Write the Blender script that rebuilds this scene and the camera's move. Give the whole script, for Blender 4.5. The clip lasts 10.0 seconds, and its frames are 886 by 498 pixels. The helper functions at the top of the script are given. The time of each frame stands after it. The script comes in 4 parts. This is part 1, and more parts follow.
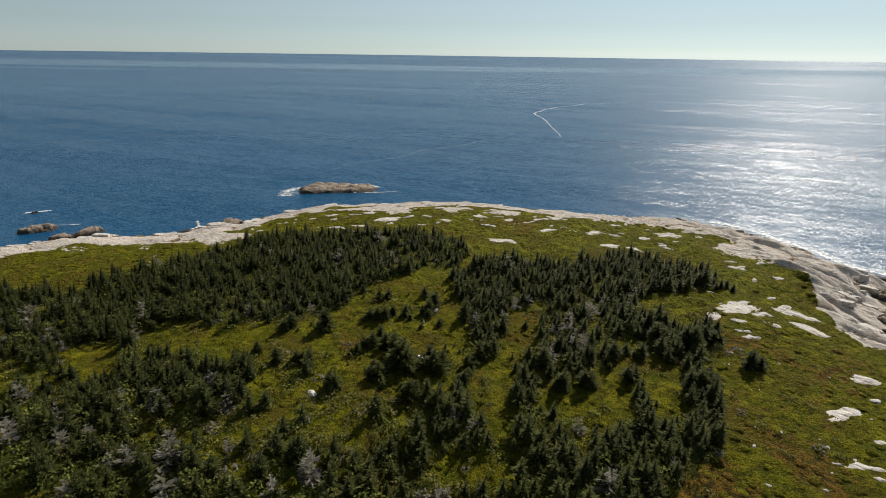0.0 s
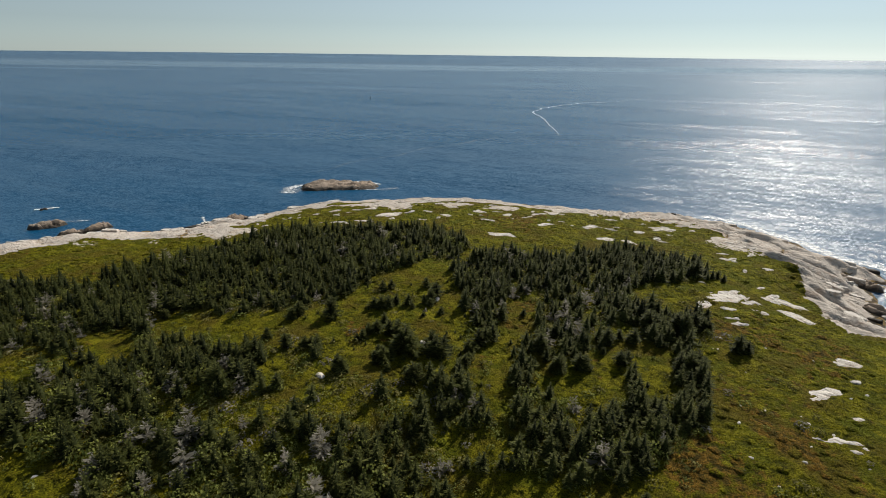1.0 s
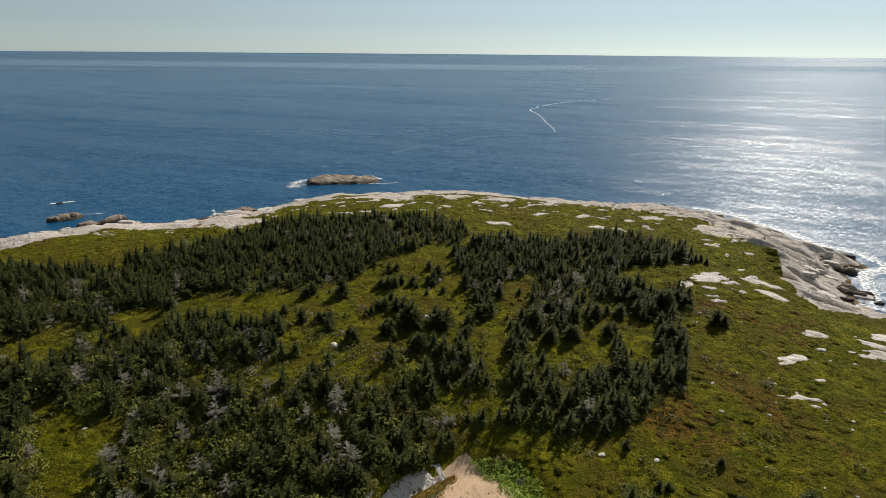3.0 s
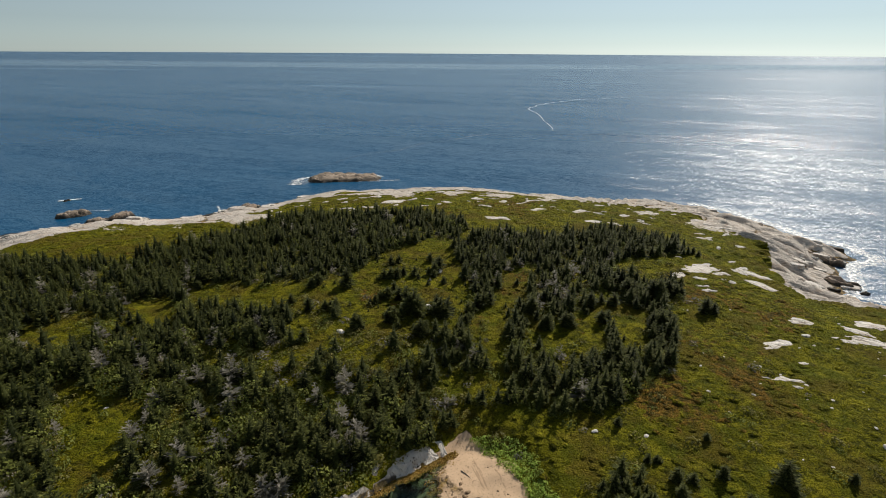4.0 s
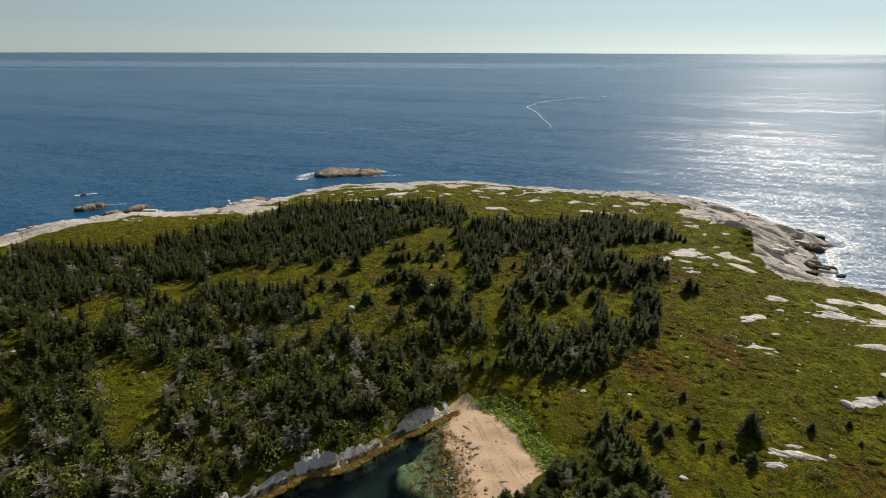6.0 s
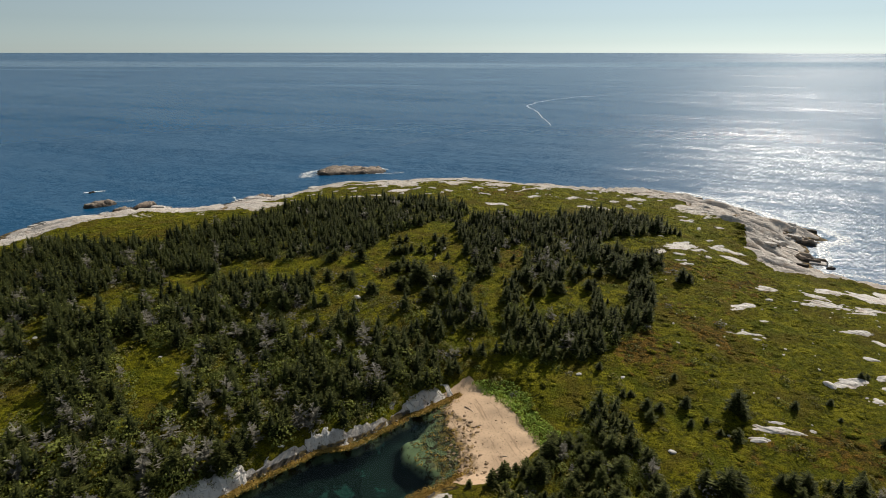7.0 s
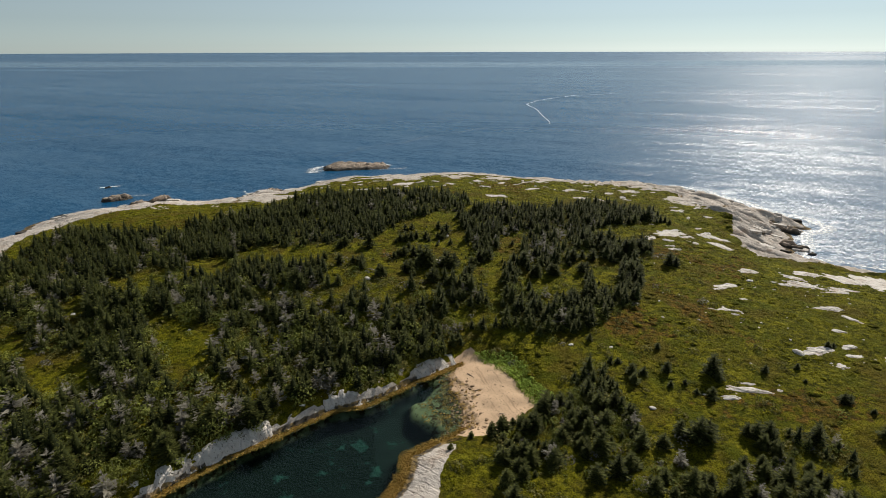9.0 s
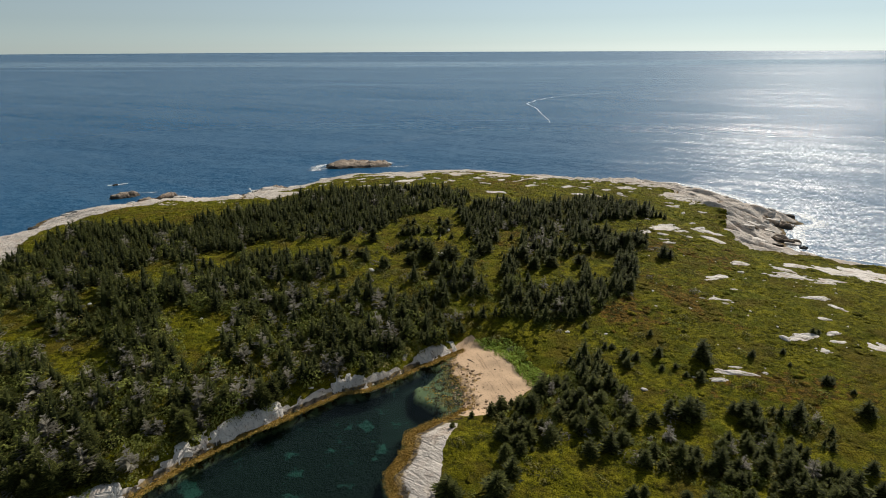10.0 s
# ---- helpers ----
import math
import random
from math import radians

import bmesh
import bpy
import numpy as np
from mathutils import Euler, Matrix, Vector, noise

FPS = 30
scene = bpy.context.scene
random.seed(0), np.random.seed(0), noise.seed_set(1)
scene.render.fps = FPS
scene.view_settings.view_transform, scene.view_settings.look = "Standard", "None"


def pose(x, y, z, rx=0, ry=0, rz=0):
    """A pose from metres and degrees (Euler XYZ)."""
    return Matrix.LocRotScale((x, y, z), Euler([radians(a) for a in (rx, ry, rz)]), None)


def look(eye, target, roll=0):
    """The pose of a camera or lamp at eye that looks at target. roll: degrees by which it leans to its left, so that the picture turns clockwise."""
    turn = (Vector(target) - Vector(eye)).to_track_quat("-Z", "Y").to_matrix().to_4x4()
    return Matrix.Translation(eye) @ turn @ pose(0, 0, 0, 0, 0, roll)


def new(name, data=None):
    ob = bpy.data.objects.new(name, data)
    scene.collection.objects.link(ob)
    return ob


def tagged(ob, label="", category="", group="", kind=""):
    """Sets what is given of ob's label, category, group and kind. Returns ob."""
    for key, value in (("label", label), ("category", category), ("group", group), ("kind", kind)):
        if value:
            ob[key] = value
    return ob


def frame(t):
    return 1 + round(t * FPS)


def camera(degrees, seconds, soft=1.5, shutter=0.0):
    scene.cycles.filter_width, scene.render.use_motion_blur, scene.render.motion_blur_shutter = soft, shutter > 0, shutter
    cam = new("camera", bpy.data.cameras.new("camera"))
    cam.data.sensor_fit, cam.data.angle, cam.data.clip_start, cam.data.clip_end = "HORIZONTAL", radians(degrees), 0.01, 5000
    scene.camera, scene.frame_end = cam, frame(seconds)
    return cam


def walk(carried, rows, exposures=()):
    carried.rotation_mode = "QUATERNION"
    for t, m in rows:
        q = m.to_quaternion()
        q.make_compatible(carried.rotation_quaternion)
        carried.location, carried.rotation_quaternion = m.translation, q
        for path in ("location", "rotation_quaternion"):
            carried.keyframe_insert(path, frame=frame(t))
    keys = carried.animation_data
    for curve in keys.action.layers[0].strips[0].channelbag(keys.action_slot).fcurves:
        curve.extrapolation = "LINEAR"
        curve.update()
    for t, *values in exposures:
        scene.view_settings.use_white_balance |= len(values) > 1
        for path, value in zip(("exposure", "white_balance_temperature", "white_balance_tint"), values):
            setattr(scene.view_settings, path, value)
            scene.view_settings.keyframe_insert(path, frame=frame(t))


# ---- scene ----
cam = camera(78.0, 10.0, soft=0.8)
# seconds, eye, a point ahead, lean to the left
ROWS = [
    (0.0, (0.16, 0.371, 61.948), (0.131, 2.254, 61.273), 0.81),
    (2.5, (-0.563, -12.475, 61.80), (-0.585, -10.594, 61.121), 0.54),
    (5.0, (-1.194, -25.646, 61.75), (-1.211, -23.766, 61.068), 0.27),
    (7.5, (-1.80, -38.864, 61.60), (-1.821, -36.985, 60.916), 0.0),
    (10.0, (-2.236, -52.116, 61.574), (-2.263, -50.238, 60.888), -0.25),
]
walk(cam, [(t, look(eye, ahead, lean)) for t, eye, ahead, lean in ROWS], exposures=[(0.0, 0.0), (10.0, 0.0)])

# ---- light ----
SUN_TURN, SUN_HEIGHT = 33.0, 36.0  # degrees to the right of the view, above the horizon
world = bpy.data.worlds.new("sky")
scene.world = world
world.use_nodes = True
sky_nodes = world.node_tree.nodes
sky = sky_nodes.new("ShaderNodeTexSky")
sky.sky_type, sky.sun_disc = "NISHITA", False
sky.sun_elevation, sky.sun_rotation = radians(SUN_HEIGHT), radians(SUN_TURN)
sky.altitude, sky.air_density, sky.dust_density, sky.ozone_density = 60, 0.8, 0.12, 2.0
haze = sky_nodes.new("ShaderNodeHueSaturation")
haze.inputs["Saturation"].default_value = 0.38
world.node_tree.links.new(sky.outputs[0], haze.inputs["Color"])
cool = sky_nodes.new("ShaderNodeVectorMath")
cool.operation, cool.inputs[1].default_value = "MULTIPLY", (0.865, 1.0, 1.035)
world.node_tree.links.new(haze.outputs[0], cool.inputs[0])
world.node_tree.links.new(cool.outputs[0], sky_nodes["Background"].inputs[0])
sky_nodes["Background"].inputs[1].default_value = 0.068
sun = new("sun", bpy.data.lights.new("sun", "SUN"))
sun.data.energy, sun.data.angle, sun.data.color = 4.6, radians(0.6), (1.0, 0.94, 0.84)
a, e = radians(SUN_TURN), radians(SUN_HEIGHT)
sun.matrix_world = look((0, 0, 200), (-math.sin(a) * math.cos(e) * 10, -math.cos(a) * math.cos(e) * 10, 200 - math.sin(e) * 10))

# ---- the lie of the land: shoreline, heights, cover ----
EAST = [(215, -165), (205, -60), (185, 20), (160, 72), (140, 92), (127, 100), (118, 107), (110.5, 110.5), (105.5, 115.5), (111.5, 121.5),
        (113, 129), (117, 137), (127.5, 144), (129, 154), (124, 163), (121, 179), (112, 196), (98, 207)]
NORTH = [(82, 215), (58, 218), (38, 224), (15, 230), (-10, 231), (-30, 228), (-50, 224), (-64, 217), (-75, 206), (-81, 195), (-92, 191),
         (-96, 185), (-104, 181), (-120, 179.5), (-135, 174.5), (-147, 166), (-158, 158), (-160, 146), (-157, 136), (-161, 126)]
WEST = [(-170, 110), (-168, 85), (-160, 55), (-145, 25), (-125, -5), (-100, -32), (-85, -20), (-66, -4), (-50, 10), (-44.5, 17.5), (-37.5, 25), (-32, 29.5),
        (-23.5, 36.7), (-17.5, 38.5), (-8.3, 46.8), (-3.5, 50.3), (0.2, 52.6)]
COVE = [(-0.8, 50.6), (-2.4, 47.0), (-1.6, 43.0), (-0.4, 39), (0.2, 35), (-0.3, 31.6), (-1.8, 29.2), (-5.4, 26.4), (-8.7, 24.4), (-8.6, 21), (-9.4, 17.5), (-11.3, 14.5), (-9.8, 10.4),
        (-10, 2), (-16, -25), (-30, -70), (-60, -120), (-70, -165)]
COAST = EAST + NORTH + WEST + COVE
LEFT_BANK = WEST[6:]
# where turf begins behind the bare shore
TURF = [(215, -165), (190, -40), (168, 20), (145, 62), (130, 82), (117, 93), (107, 99), (97, 102.5), (86, 103), (87, 112), (91, 126), (96, 142), (91.5, 157), (86, 175), (68.5, 181), (52, 187), (33.6, 194), (15, 199),
        (-4, 199), (-21, 196), (-34, 201), (-50, 196), (-60, 186.6), (-64, 173), (-81, 158), (-103, 155), (-116, 149.5), (-123, 141), (-131, 131), (-134, 120), (-133, 109), (-126, 94), (-122, 78), (-125, 55),
        (-116, 25), (-100, 0), (-93, -18), (-66, -4), (0, 52), (-10, -165)]
# x, y, height of the ground
LEVELS = [(-24, 97, 9.7), (-5, 89, 9.2), (-21, 78, 9.6), (56, 106, 9.9), (81, 105, 6.4), (60, 90, 5.9), (63, 76, 5.6), (45, 153, 9.1), (72, 158, 7.0), (69, 128, 8.6),
          (82, 82, 5.7), (66, 48, 5.7), (19, 19, 3.6), (4, 56, 2.6), (16, 42, 2.8), (20, 70, 6.6), (30, 95, 8.4), (-20, 135, 10), (15, 130, 10), (-60, 70, 7.5), (-90, 110, 7.0), (-40, 44, 5.5),
          (-70, 30, 5), (5, 18, 2.8), (40, 20, 4.6), (90, 50, 6), (100, 20, 7), (40, -40, 6), (-10, 170, 9)]


def hash2(i, j, seed):
    n = (i.astype(np.int64) * 374761393 + j.astype(np.int64) * 668265263 + seed * 974711) & 0x7FFFFFFF
    n = ((n ^ (n >> 13)) * 1274126177) & 0x7FFFFFFF
    return ((n ^ (n >> 16)) & 0xFFFF) / 65535.0


def grain(x, y, size, seed=0):
    """Smooth noise from -1 to 1, with lumps of that size in metres."""
    u, v = np.asarray(x, float) / size, np.asarray(y, float) / size
    i, j = np.floor(u), np.floor(v)
    p, q = u - i, v - j
    p, q = p * p * (3 - 2 * p), q * q * (3 - 2 * q)
    a, b = hash2(i, j, seed), hash2(i + 1, j, seed)
    c, d = hash2(i, j + 1, seed), hash2(i + 1, j + 1, seed)
    return 2 * ((a * (1 - p) + b * p) * (1 - q) + (c * (1 - p) + d * p) * q) - 1


def lumps(x, y, size, seed=0, octaves=4):
    return sum(grain(x, y, size / 2 ** k, seed + 17 * k) * 0.5 ** k for k in range(octaves)) / 1.6


def to_line(x, y, points, closed=False):
    best = np.full(np.shape(x), 1e9)
    ends = points[1:] + points[:1] if closed else points[1:]
    for (ax, ay), (bx, by) in zip(points, ends):
        dx, dy = bx - ax, by - ay
        s = np.clip(((x - ax) * dx + (y - ay) * dy) / (dx * dx + dy * dy), 0, 1)
        best = np.minimum(best, np.hypot(x - ax - s * dx, y - ay - s * dy))
    return best


def within(x, y, points):
    inside = np.zeros(np.shape(x), bool)
    for (ax, ay), (bx, by) in zip(points, points[1:] + points[:1]):
        if ay != by:
            inside ^= ((ay > y) != (by > y)) & (x < (bx - ax) * (y - ay) / (by - ay) + ax)
    return inside


def inland(x, y):
    """Metres from the waterline, negative in the water."""
    d = to_line(x, y, COAST, True)
    return np.where(within(x, y, COAST), d, -d)


def turf(x, y):
    """Metres inside the turf, negative on the bare shore."""
    g = to_line(x, y, TURF, True)
    return np.where(within(x, y, TURF), g, -g)


def ease(a, b, v):
    s = np.clip((v - a) / (b - a), 0, 1)
    return s * s * (3 - 2 * s)


def near(x, y, px, py, r):
    return np.exp(-((x - px) ** 2 + (y - py) ** 2) / (r * r))


def whalebacks(x, y):
    """Rounded backs of the bedrock. To the east the strike runs south-east, elsewhere along the shore."""
    turn = -0.83 * ease(50, 75, x) + 0.15 * (1 - ease(50, 75, x)) + 0.5 * (1 - ease(-120, -95, x))
    u, v = np.cos(turn) * x + np.sin(turn) * y, -np.sin(turn) * x + np.cos(turn) * y
    bend = 2.5 * lumps(x, y, 22, 41, 2)
    large = np.abs(grain(u / 3.2, v + bend, 5.6, 21)) ** 0.7
    small = np.abs(grain(u / 2.6, v + bend, 2.1, 31)) ** 0.8
    return large, small, np.abs(grain(u, v, 1.3, 37))


def height(x, y, rough=True):
    """Ground height; also metres inland."""
    x, y = np.asarray(x, float), np.asarray(y, float)
    outer = ease(60, 75, np.hypot(x + 5, y - 25))  # 0 about the cove, where the shore is smooth
    d = inland(x, y)
    if rough:
        d = d + outer * (2.6 * lumps(x, y, 14, 3) + 0.9 * grain(x, y, 3.1, 9)) + (1 - outer) * 0.5 * lumps(x, y, 3.5, 5)
    total, weight = 0.0, 1e-9
    for px, py, pz in LEVELS:
        w = np.exp(-((x - px) ** 2 + (y - py) ** 2) / 480.0) + 0.02 / (1 + ((x - px) ** 2 + (y - py) ** 2) / 900.0)
        total, weight = total + w * pz, weight + w
    base = total / weight
    bank = np.exp(-(to_line(x, y, LEFT_BANK) / 9.0) ** 2)
    wade = np.maximum(d, 0)
    top = base * (outer * (1 - np.exp(-(wade / 19.0) ** 1.5)) + (1 - outer) * (1 - np.exp(-wade / 7.0)))
    low = np.minimum(base, 1.9 + 0.7 * grain(x, y, 9, 79))
    step = low * (1 - np.exp(-np.maximum(d, 0) / 0.9)) + (base - low) * (1 - np.exp(-np.maximum(d, 0) / 14))
    top = top * (1 - bank) + step * bank
    strand = np.exp(-(np.maximum(0, np.hypot((x - 5) / 10.0, (y - 42) / 14.0) - 0.75) / 0.25) ** 2)  # the beach slopes up evenly
    top = top * (1 - strand) + np.minimum(top, 0.04 + 0.11 * wade) * strand
    floor = np.where(outer > 0.5, -np.minimum(0.35 * -np.minimum(d, 0), 7), -np.minimum(0.02 + 0.07 * -np.minimum(d, 0) + 2.6 * ease(0.4, 3.5, -d) * ease(0.65, 1.5, np.hypot((x - 1) / 9.0, (y - 39) / 10.0) + 0.55 * lumps(x, y, 6, 53)) + 0.25 * lumps(x, y, 4, 47), 3.4))
    h = np.where(d > 0, top, floor)
    if rough:
        g = turf(x, y)
        rock = (1 - ease(-3, 5, g)) * outer
        large, small, tiny = whalebacks(x, y)
        back = 1.9 * large + 0.85 * small + 0.42 * tiny
        h = h + rock * ease(-4, 9, d) * (back - 0.85) * (0.55 + 0.75 * ease(50, 90, x))
        soft = ease(-2, 6, g) * outer + (1 - outer) * ease(1.5, 5, d)
        h = h + soft * (0.45 * lumps(x, y, 11, 61) + 0.30 * lumps(x, y, 2.6, 71, 2))
    return h, d

# ---- materials ----
class Mat:
    """A node material under construction."""

    def __init__(self, name, rough=0.8):
        self.m = bpy.data.materials.new(name)
        self.m.use_nodes = True
        self.tree = self.m.node_tree
        self.shader = self.tree.nodes["Principled BSDF"]
        self.out = self.tree.nodes["Material Output"]
        self.shader.inputs["Roughness"].default_value = rough
        self.where = self.node("ShaderNodeTexCoord").outputs["Object"]

    def node(self, kind, operation="", noise_type="", feature="", attribute_name=""):
        n = self.tree.nodes.new(kind)
        if operation:
            n.operation = operation
        if noise_type:
            n.noise_type = noise_type
        if feature:
            n.feature = feature
        if attribute_name:
            n.attribute_name = attribute_name
        return n

    def link(self, a, b):
        self.tree.links.new(a, b)

    def put(self, value, socket):
        if isinstance(value, bpy.types.NodeSocket):
            self.link(value, socket)
        elif isinstance(value, tuple) and len(value) == 3 and socket.type == "RGBA":
            socket.default_value = (*value, 1)
        else:
            socket.default_value = value

    def stretch(self, sx=1, sy=1, sz=1, turn=0):
        """Coordinates turned by some degrees, then scaled."""
        at = self.where
        for key, value in (("Rotation", (0, 0, radians(turn))), ("Scale", (sx, sy, sz))):
            n = self.node("ShaderNodeMapping")
            self.link(at, n.inputs["Vector"])
            n.inputs[key].default_value = value
            at = n.outputs[0]
        return at

    def noise(self, size, detail=4.0, rough=0.55, at=None, kind="FBM"):
        n = self.node("ShaderNodeTexNoise", noise_type=kind)
        self.link(at or self.where, n.inputs["Vector"])
        n.inputs["Scale"].default_value, n.inputs["Detail"].default_value, n.inputs["Roughness"].default_value = 1 / size, detail, rough
        return n.outputs["Fac"]

    def cells(self, size, feature="F1", at=None):
        n = self.node("ShaderNodeTexVoronoi", feature=feature)
        self.link(at or self.where, n.inputs["Vector"])
        n.inputs["Scale"].default_value = 1 / size
        return n.outputs["Distance"]

    def span(self, value, low, high, to_low=0.0, to_high=1.0):
        n = self.node("ShaderNodeMapRange")
        n.interpolation_type = "SMOOTHSTEP"
        for k, v in enumerate((value, low, high, to_low, to_high)):
            self.put(v, n.inputs[k])
        return n.outputs[0]

    def mix(self, factor, a, b):
        n = self.node("ShaderNodeMix")
        n.data_type = "RGBA"
        self.put(factor, n.inputs["Factor"])
        for value, socket in ((a, n.inputs[6]), (b, n.inputs[7])):
            self.put(value, socket)
        return n.outputs[2]

    def maths(self, op, a, b=0.0):
        n = self.node("ShaderNodeMath", operation=op)
        self.put(a, n.inputs[0]), self.put(b, n.inputs[1])
        return n.outputs[0]

    def attribute(self, name):
        return self.node("ShaderNodeAttribute", attribute_name=name)

    def bump(self, value, depth, strength=1.0, over=None):
        n = self.node("ShaderNodeBump")
        self.put(value, n.inputs["Height"])
        n.inputs["Distance"].default_value, n.inputs["Strength"].default_value = depth, strength
        if over:
            self.link(over, n.inputs["Normal"])
        return n.outputs[0]

    def set(self, **values):
        for key, value in values.items():
            self.put(value, self.shader.inputs[key.replace("_", " ")])
        return self


def granite_colour(k, dark=(0.56, 0.50, 0.44), light=(0.76, 0.70, 0.635)):
    """Pale pinkish-grey granite with lichen, stain streaks and dark joints."""
    c = k.mix(k.noise(0.09, 3), dark, light)
    c = k.mix(k.span(k.noise(3.5, 5), 0.5, 0.7), c, (0.50, 0.40, 0.32))
    c = k.mix(k.span(k.noise(0.9, 6, 0.7), 0.60, 0.78), c, (0.34, 0.31, 0.28))
    joint = k.cells(1.7, "DISTANCE_TO_EDGE", k.stretch(0.25, 1.0, 1, 42))
    joint = k.span(k.maths("ADD", joint, k.maths("MULTIPLY", k.noise(0.8, 3), 0.16)), 0.11, 0.19, 1.0, 0.0)
    c = k.mix(k.span(k.noise(0.55, 6, 0.75, k.stretch(0.3, 1.3, 1, 42)), 0.565, 0.63), c, (0.17, 0.14, 0.11))
    return k.mix(k.maths("MULTIPLY", joint, k.span(k.noise(2.4, 3), 0.50, 0.68, 0.0, 0.30)), c, (0.12, 0.10, 0.08)), joint


def make_terrain():
    k = Mat("terrain", 0.9)
    cover = k.attribute("cover")
    parts = k.node("ShaderNodeSeparateColor")
    k.link(cover.outputs["Color"], parts.inputs[0])
    rock, heath, sand = parts.outputs
    # alpha: darkening at tide line and in rock creases; above 1, water depth
    wet = cover.outputs["Alpha"]
    # low heath: mossy greens, crowberry darks, rusty patches
    fine = k.noise(0.22, 5, 0.7)
    clump = k.noise(1.1, 5, 0.65)
    green = k.mix(k.span(clump, 0.35, 0.62), (0.052, 0.054, 0.005), (0.205, 0.190, 0.008))
    green = k.mix(k.span(k.noise(6.5, 4), 0.45, 0.65), green, (0.120, 0.130, 0.008))
    green = k.mix(k.span(k.noise(3.4, 5, 0.6), 0.50, 0.66), green, (0.260, 0.235, 0.013))
    green = k.mix(k.span(k.noise(9.5, 6, 0.65), 0.47, 0.64, 0.0, 0.7), green, (0.140, 0.100, 0.016))
    rust = k.mix(k.span(clump, 0.38, 0.6), (0.075, 0.055, 0.014), (0.24, 0.135, 0.022))
    rustiness = k.span(k.maths("ADD", heath, k.maths("MULTIPLY", k.maths("SUBTRACT", k.noise(1.9, 6, 0.65), 0.5), 1.5)), 0.42, 0.62)
    low = k.mix(rustiness, green, rust)
    low = k.mix(k.span(fine, 0.40, 0.56, 0.75, 0.0), low, (0.018, 0.021, 0.004))
    # shore granite toned darker, painting in the shade of slopes turned from the sun
    stone, joint = granite_colour(k, (0.47, 0.41, 0.355), (0.70, 0.63, 0.56))
    edge = k.maths("ADD", rock, k.maths("MULTIPLY", k.maths("SUBTRACT", k.noise(1.6, 7, 0.65), 0.5), 0.9))
    bare = k.span(edge, 0.47, 0.53)
    c = k.mix(bare, low, stone)
    # beach of coarse pink sand, darker where it is wet
    grit = k.mix(k.noise(0.5, 6, 0.7), (0.50, 0.335, 0.205), (0.74, 0.535, 0.36))
    grit = k.mix(k.span(k.noise(1.2, 6, 0.75), 0.60, 0.70), grit, (0.24, 0.15, 0.09))
    wrack = k.noise(0.9, 5, 0.65, k.stretch(0.10, 1, 1, 70))
    grit = k.mix(k.span(wrack, 0.57, 0.64, 0.0, 0.45), grit, (0.24, 0.155, 0.095))
    grit = k.mix(k.span(k.noise(0.32, 4, 0.7), 0.57, 0.66, 0.0, 0.75), grit, (0.26, 0.18, 0.12))
    sandy = k.span(k.maths("ADD", sand, k.maths("MULTIPLY", k.maths("SUBTRACT", k.noise(1.3, 6, 0.6), 0.5), 0.8)), 0.46, 0.54)
    c = k.mix(sandy, c, grit)
    # black lichen and weed near the tide line; the same tones fill rock creases
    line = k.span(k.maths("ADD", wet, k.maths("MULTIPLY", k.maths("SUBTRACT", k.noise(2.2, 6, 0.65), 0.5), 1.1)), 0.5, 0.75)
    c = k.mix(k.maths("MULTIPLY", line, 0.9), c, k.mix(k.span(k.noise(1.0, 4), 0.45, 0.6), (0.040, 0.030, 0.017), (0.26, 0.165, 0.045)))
    # cove floor: weed, pale sandy hollows, light lost in deep water painted dark
    shoal = k.mix(k.span(k.noise(1.4, 6, 0.68), 0.40, 0.53), (0.050, 0.036, 0.014), (0.20, 0.235, 0.125))
    deep_shaded = k.mix(k.span(k.noise(4.5, 5, 0.62), 0.57, 0.66), (0.009, 0.019, 0.016), (0.026, 0.085, 0.068))
    bed = k.mix(k.span(k.maths("ADD", wet, k.maths("MULTIPLY", k.noise(3.0, 5), 0.25)), 1.50, 1.85), shoal, deep_shaded)
    c = k.mix(k.span(wet, 1.02, 1.12), c, bed)
    grown = k.maths("MULTIPLY", k.maths("SUBTRACT", 1.0, sandy), k.maths("SUBTRACT", 1.0, k.maths("MULTIPLY", bare, 0.85)))
    normal = k.bump(k.maths("MULTIPLY", grown, k.maths("ADD", k.maths("MULTIPLY", clump, 1.0), k.maths("MULTIPLY", fine, 0.5))), 0.85, 1.0)
    normal = k.bump(k.maths("MULTIPLY", bare, k.maths("SUBTRACT", k.noise(0.9, 6, 0.7, k.stretch(0.35, 1, 1, 42)), k.maths("MULTIPLY", joint, 0.12))), 0.42, 1.0, normal)
    k.set(Base_Color=c, Normal=normal, Specular_IOR_Level=0.04)
    return k.m


def make_granite(name="granite", dark=0.0):
    k = Mat(name, 0.85)
    c, joint = granite_colour(k)
    if dark:
        c = k.mix(dark, c, (0.24, 0.16, 0.095))
        level = k.node("ShaderNodeSeparateXYZ")
        k.link(k.where, level.inputs[0])
        tide = k.maths("ADD", level.outputs[2], k.maths("MULTIPLY", k.maths("SUBTRACT", k.noise(1.5, 5, 0.65), 0.5), 2.2))
        c = k.mix(k.span(tide, 0.7, 1.6, 0.92, 0.0), c, (0.030, 0.024, 0.017))
    k.set(Base_Color=c, Normal=k.bump(k.maths("SUBTRACT", k.noise(0.4, 6, 0.65), k.maths("MULTIPLY", joint, 0.6)), 0.25, 0.8))
    return k.m


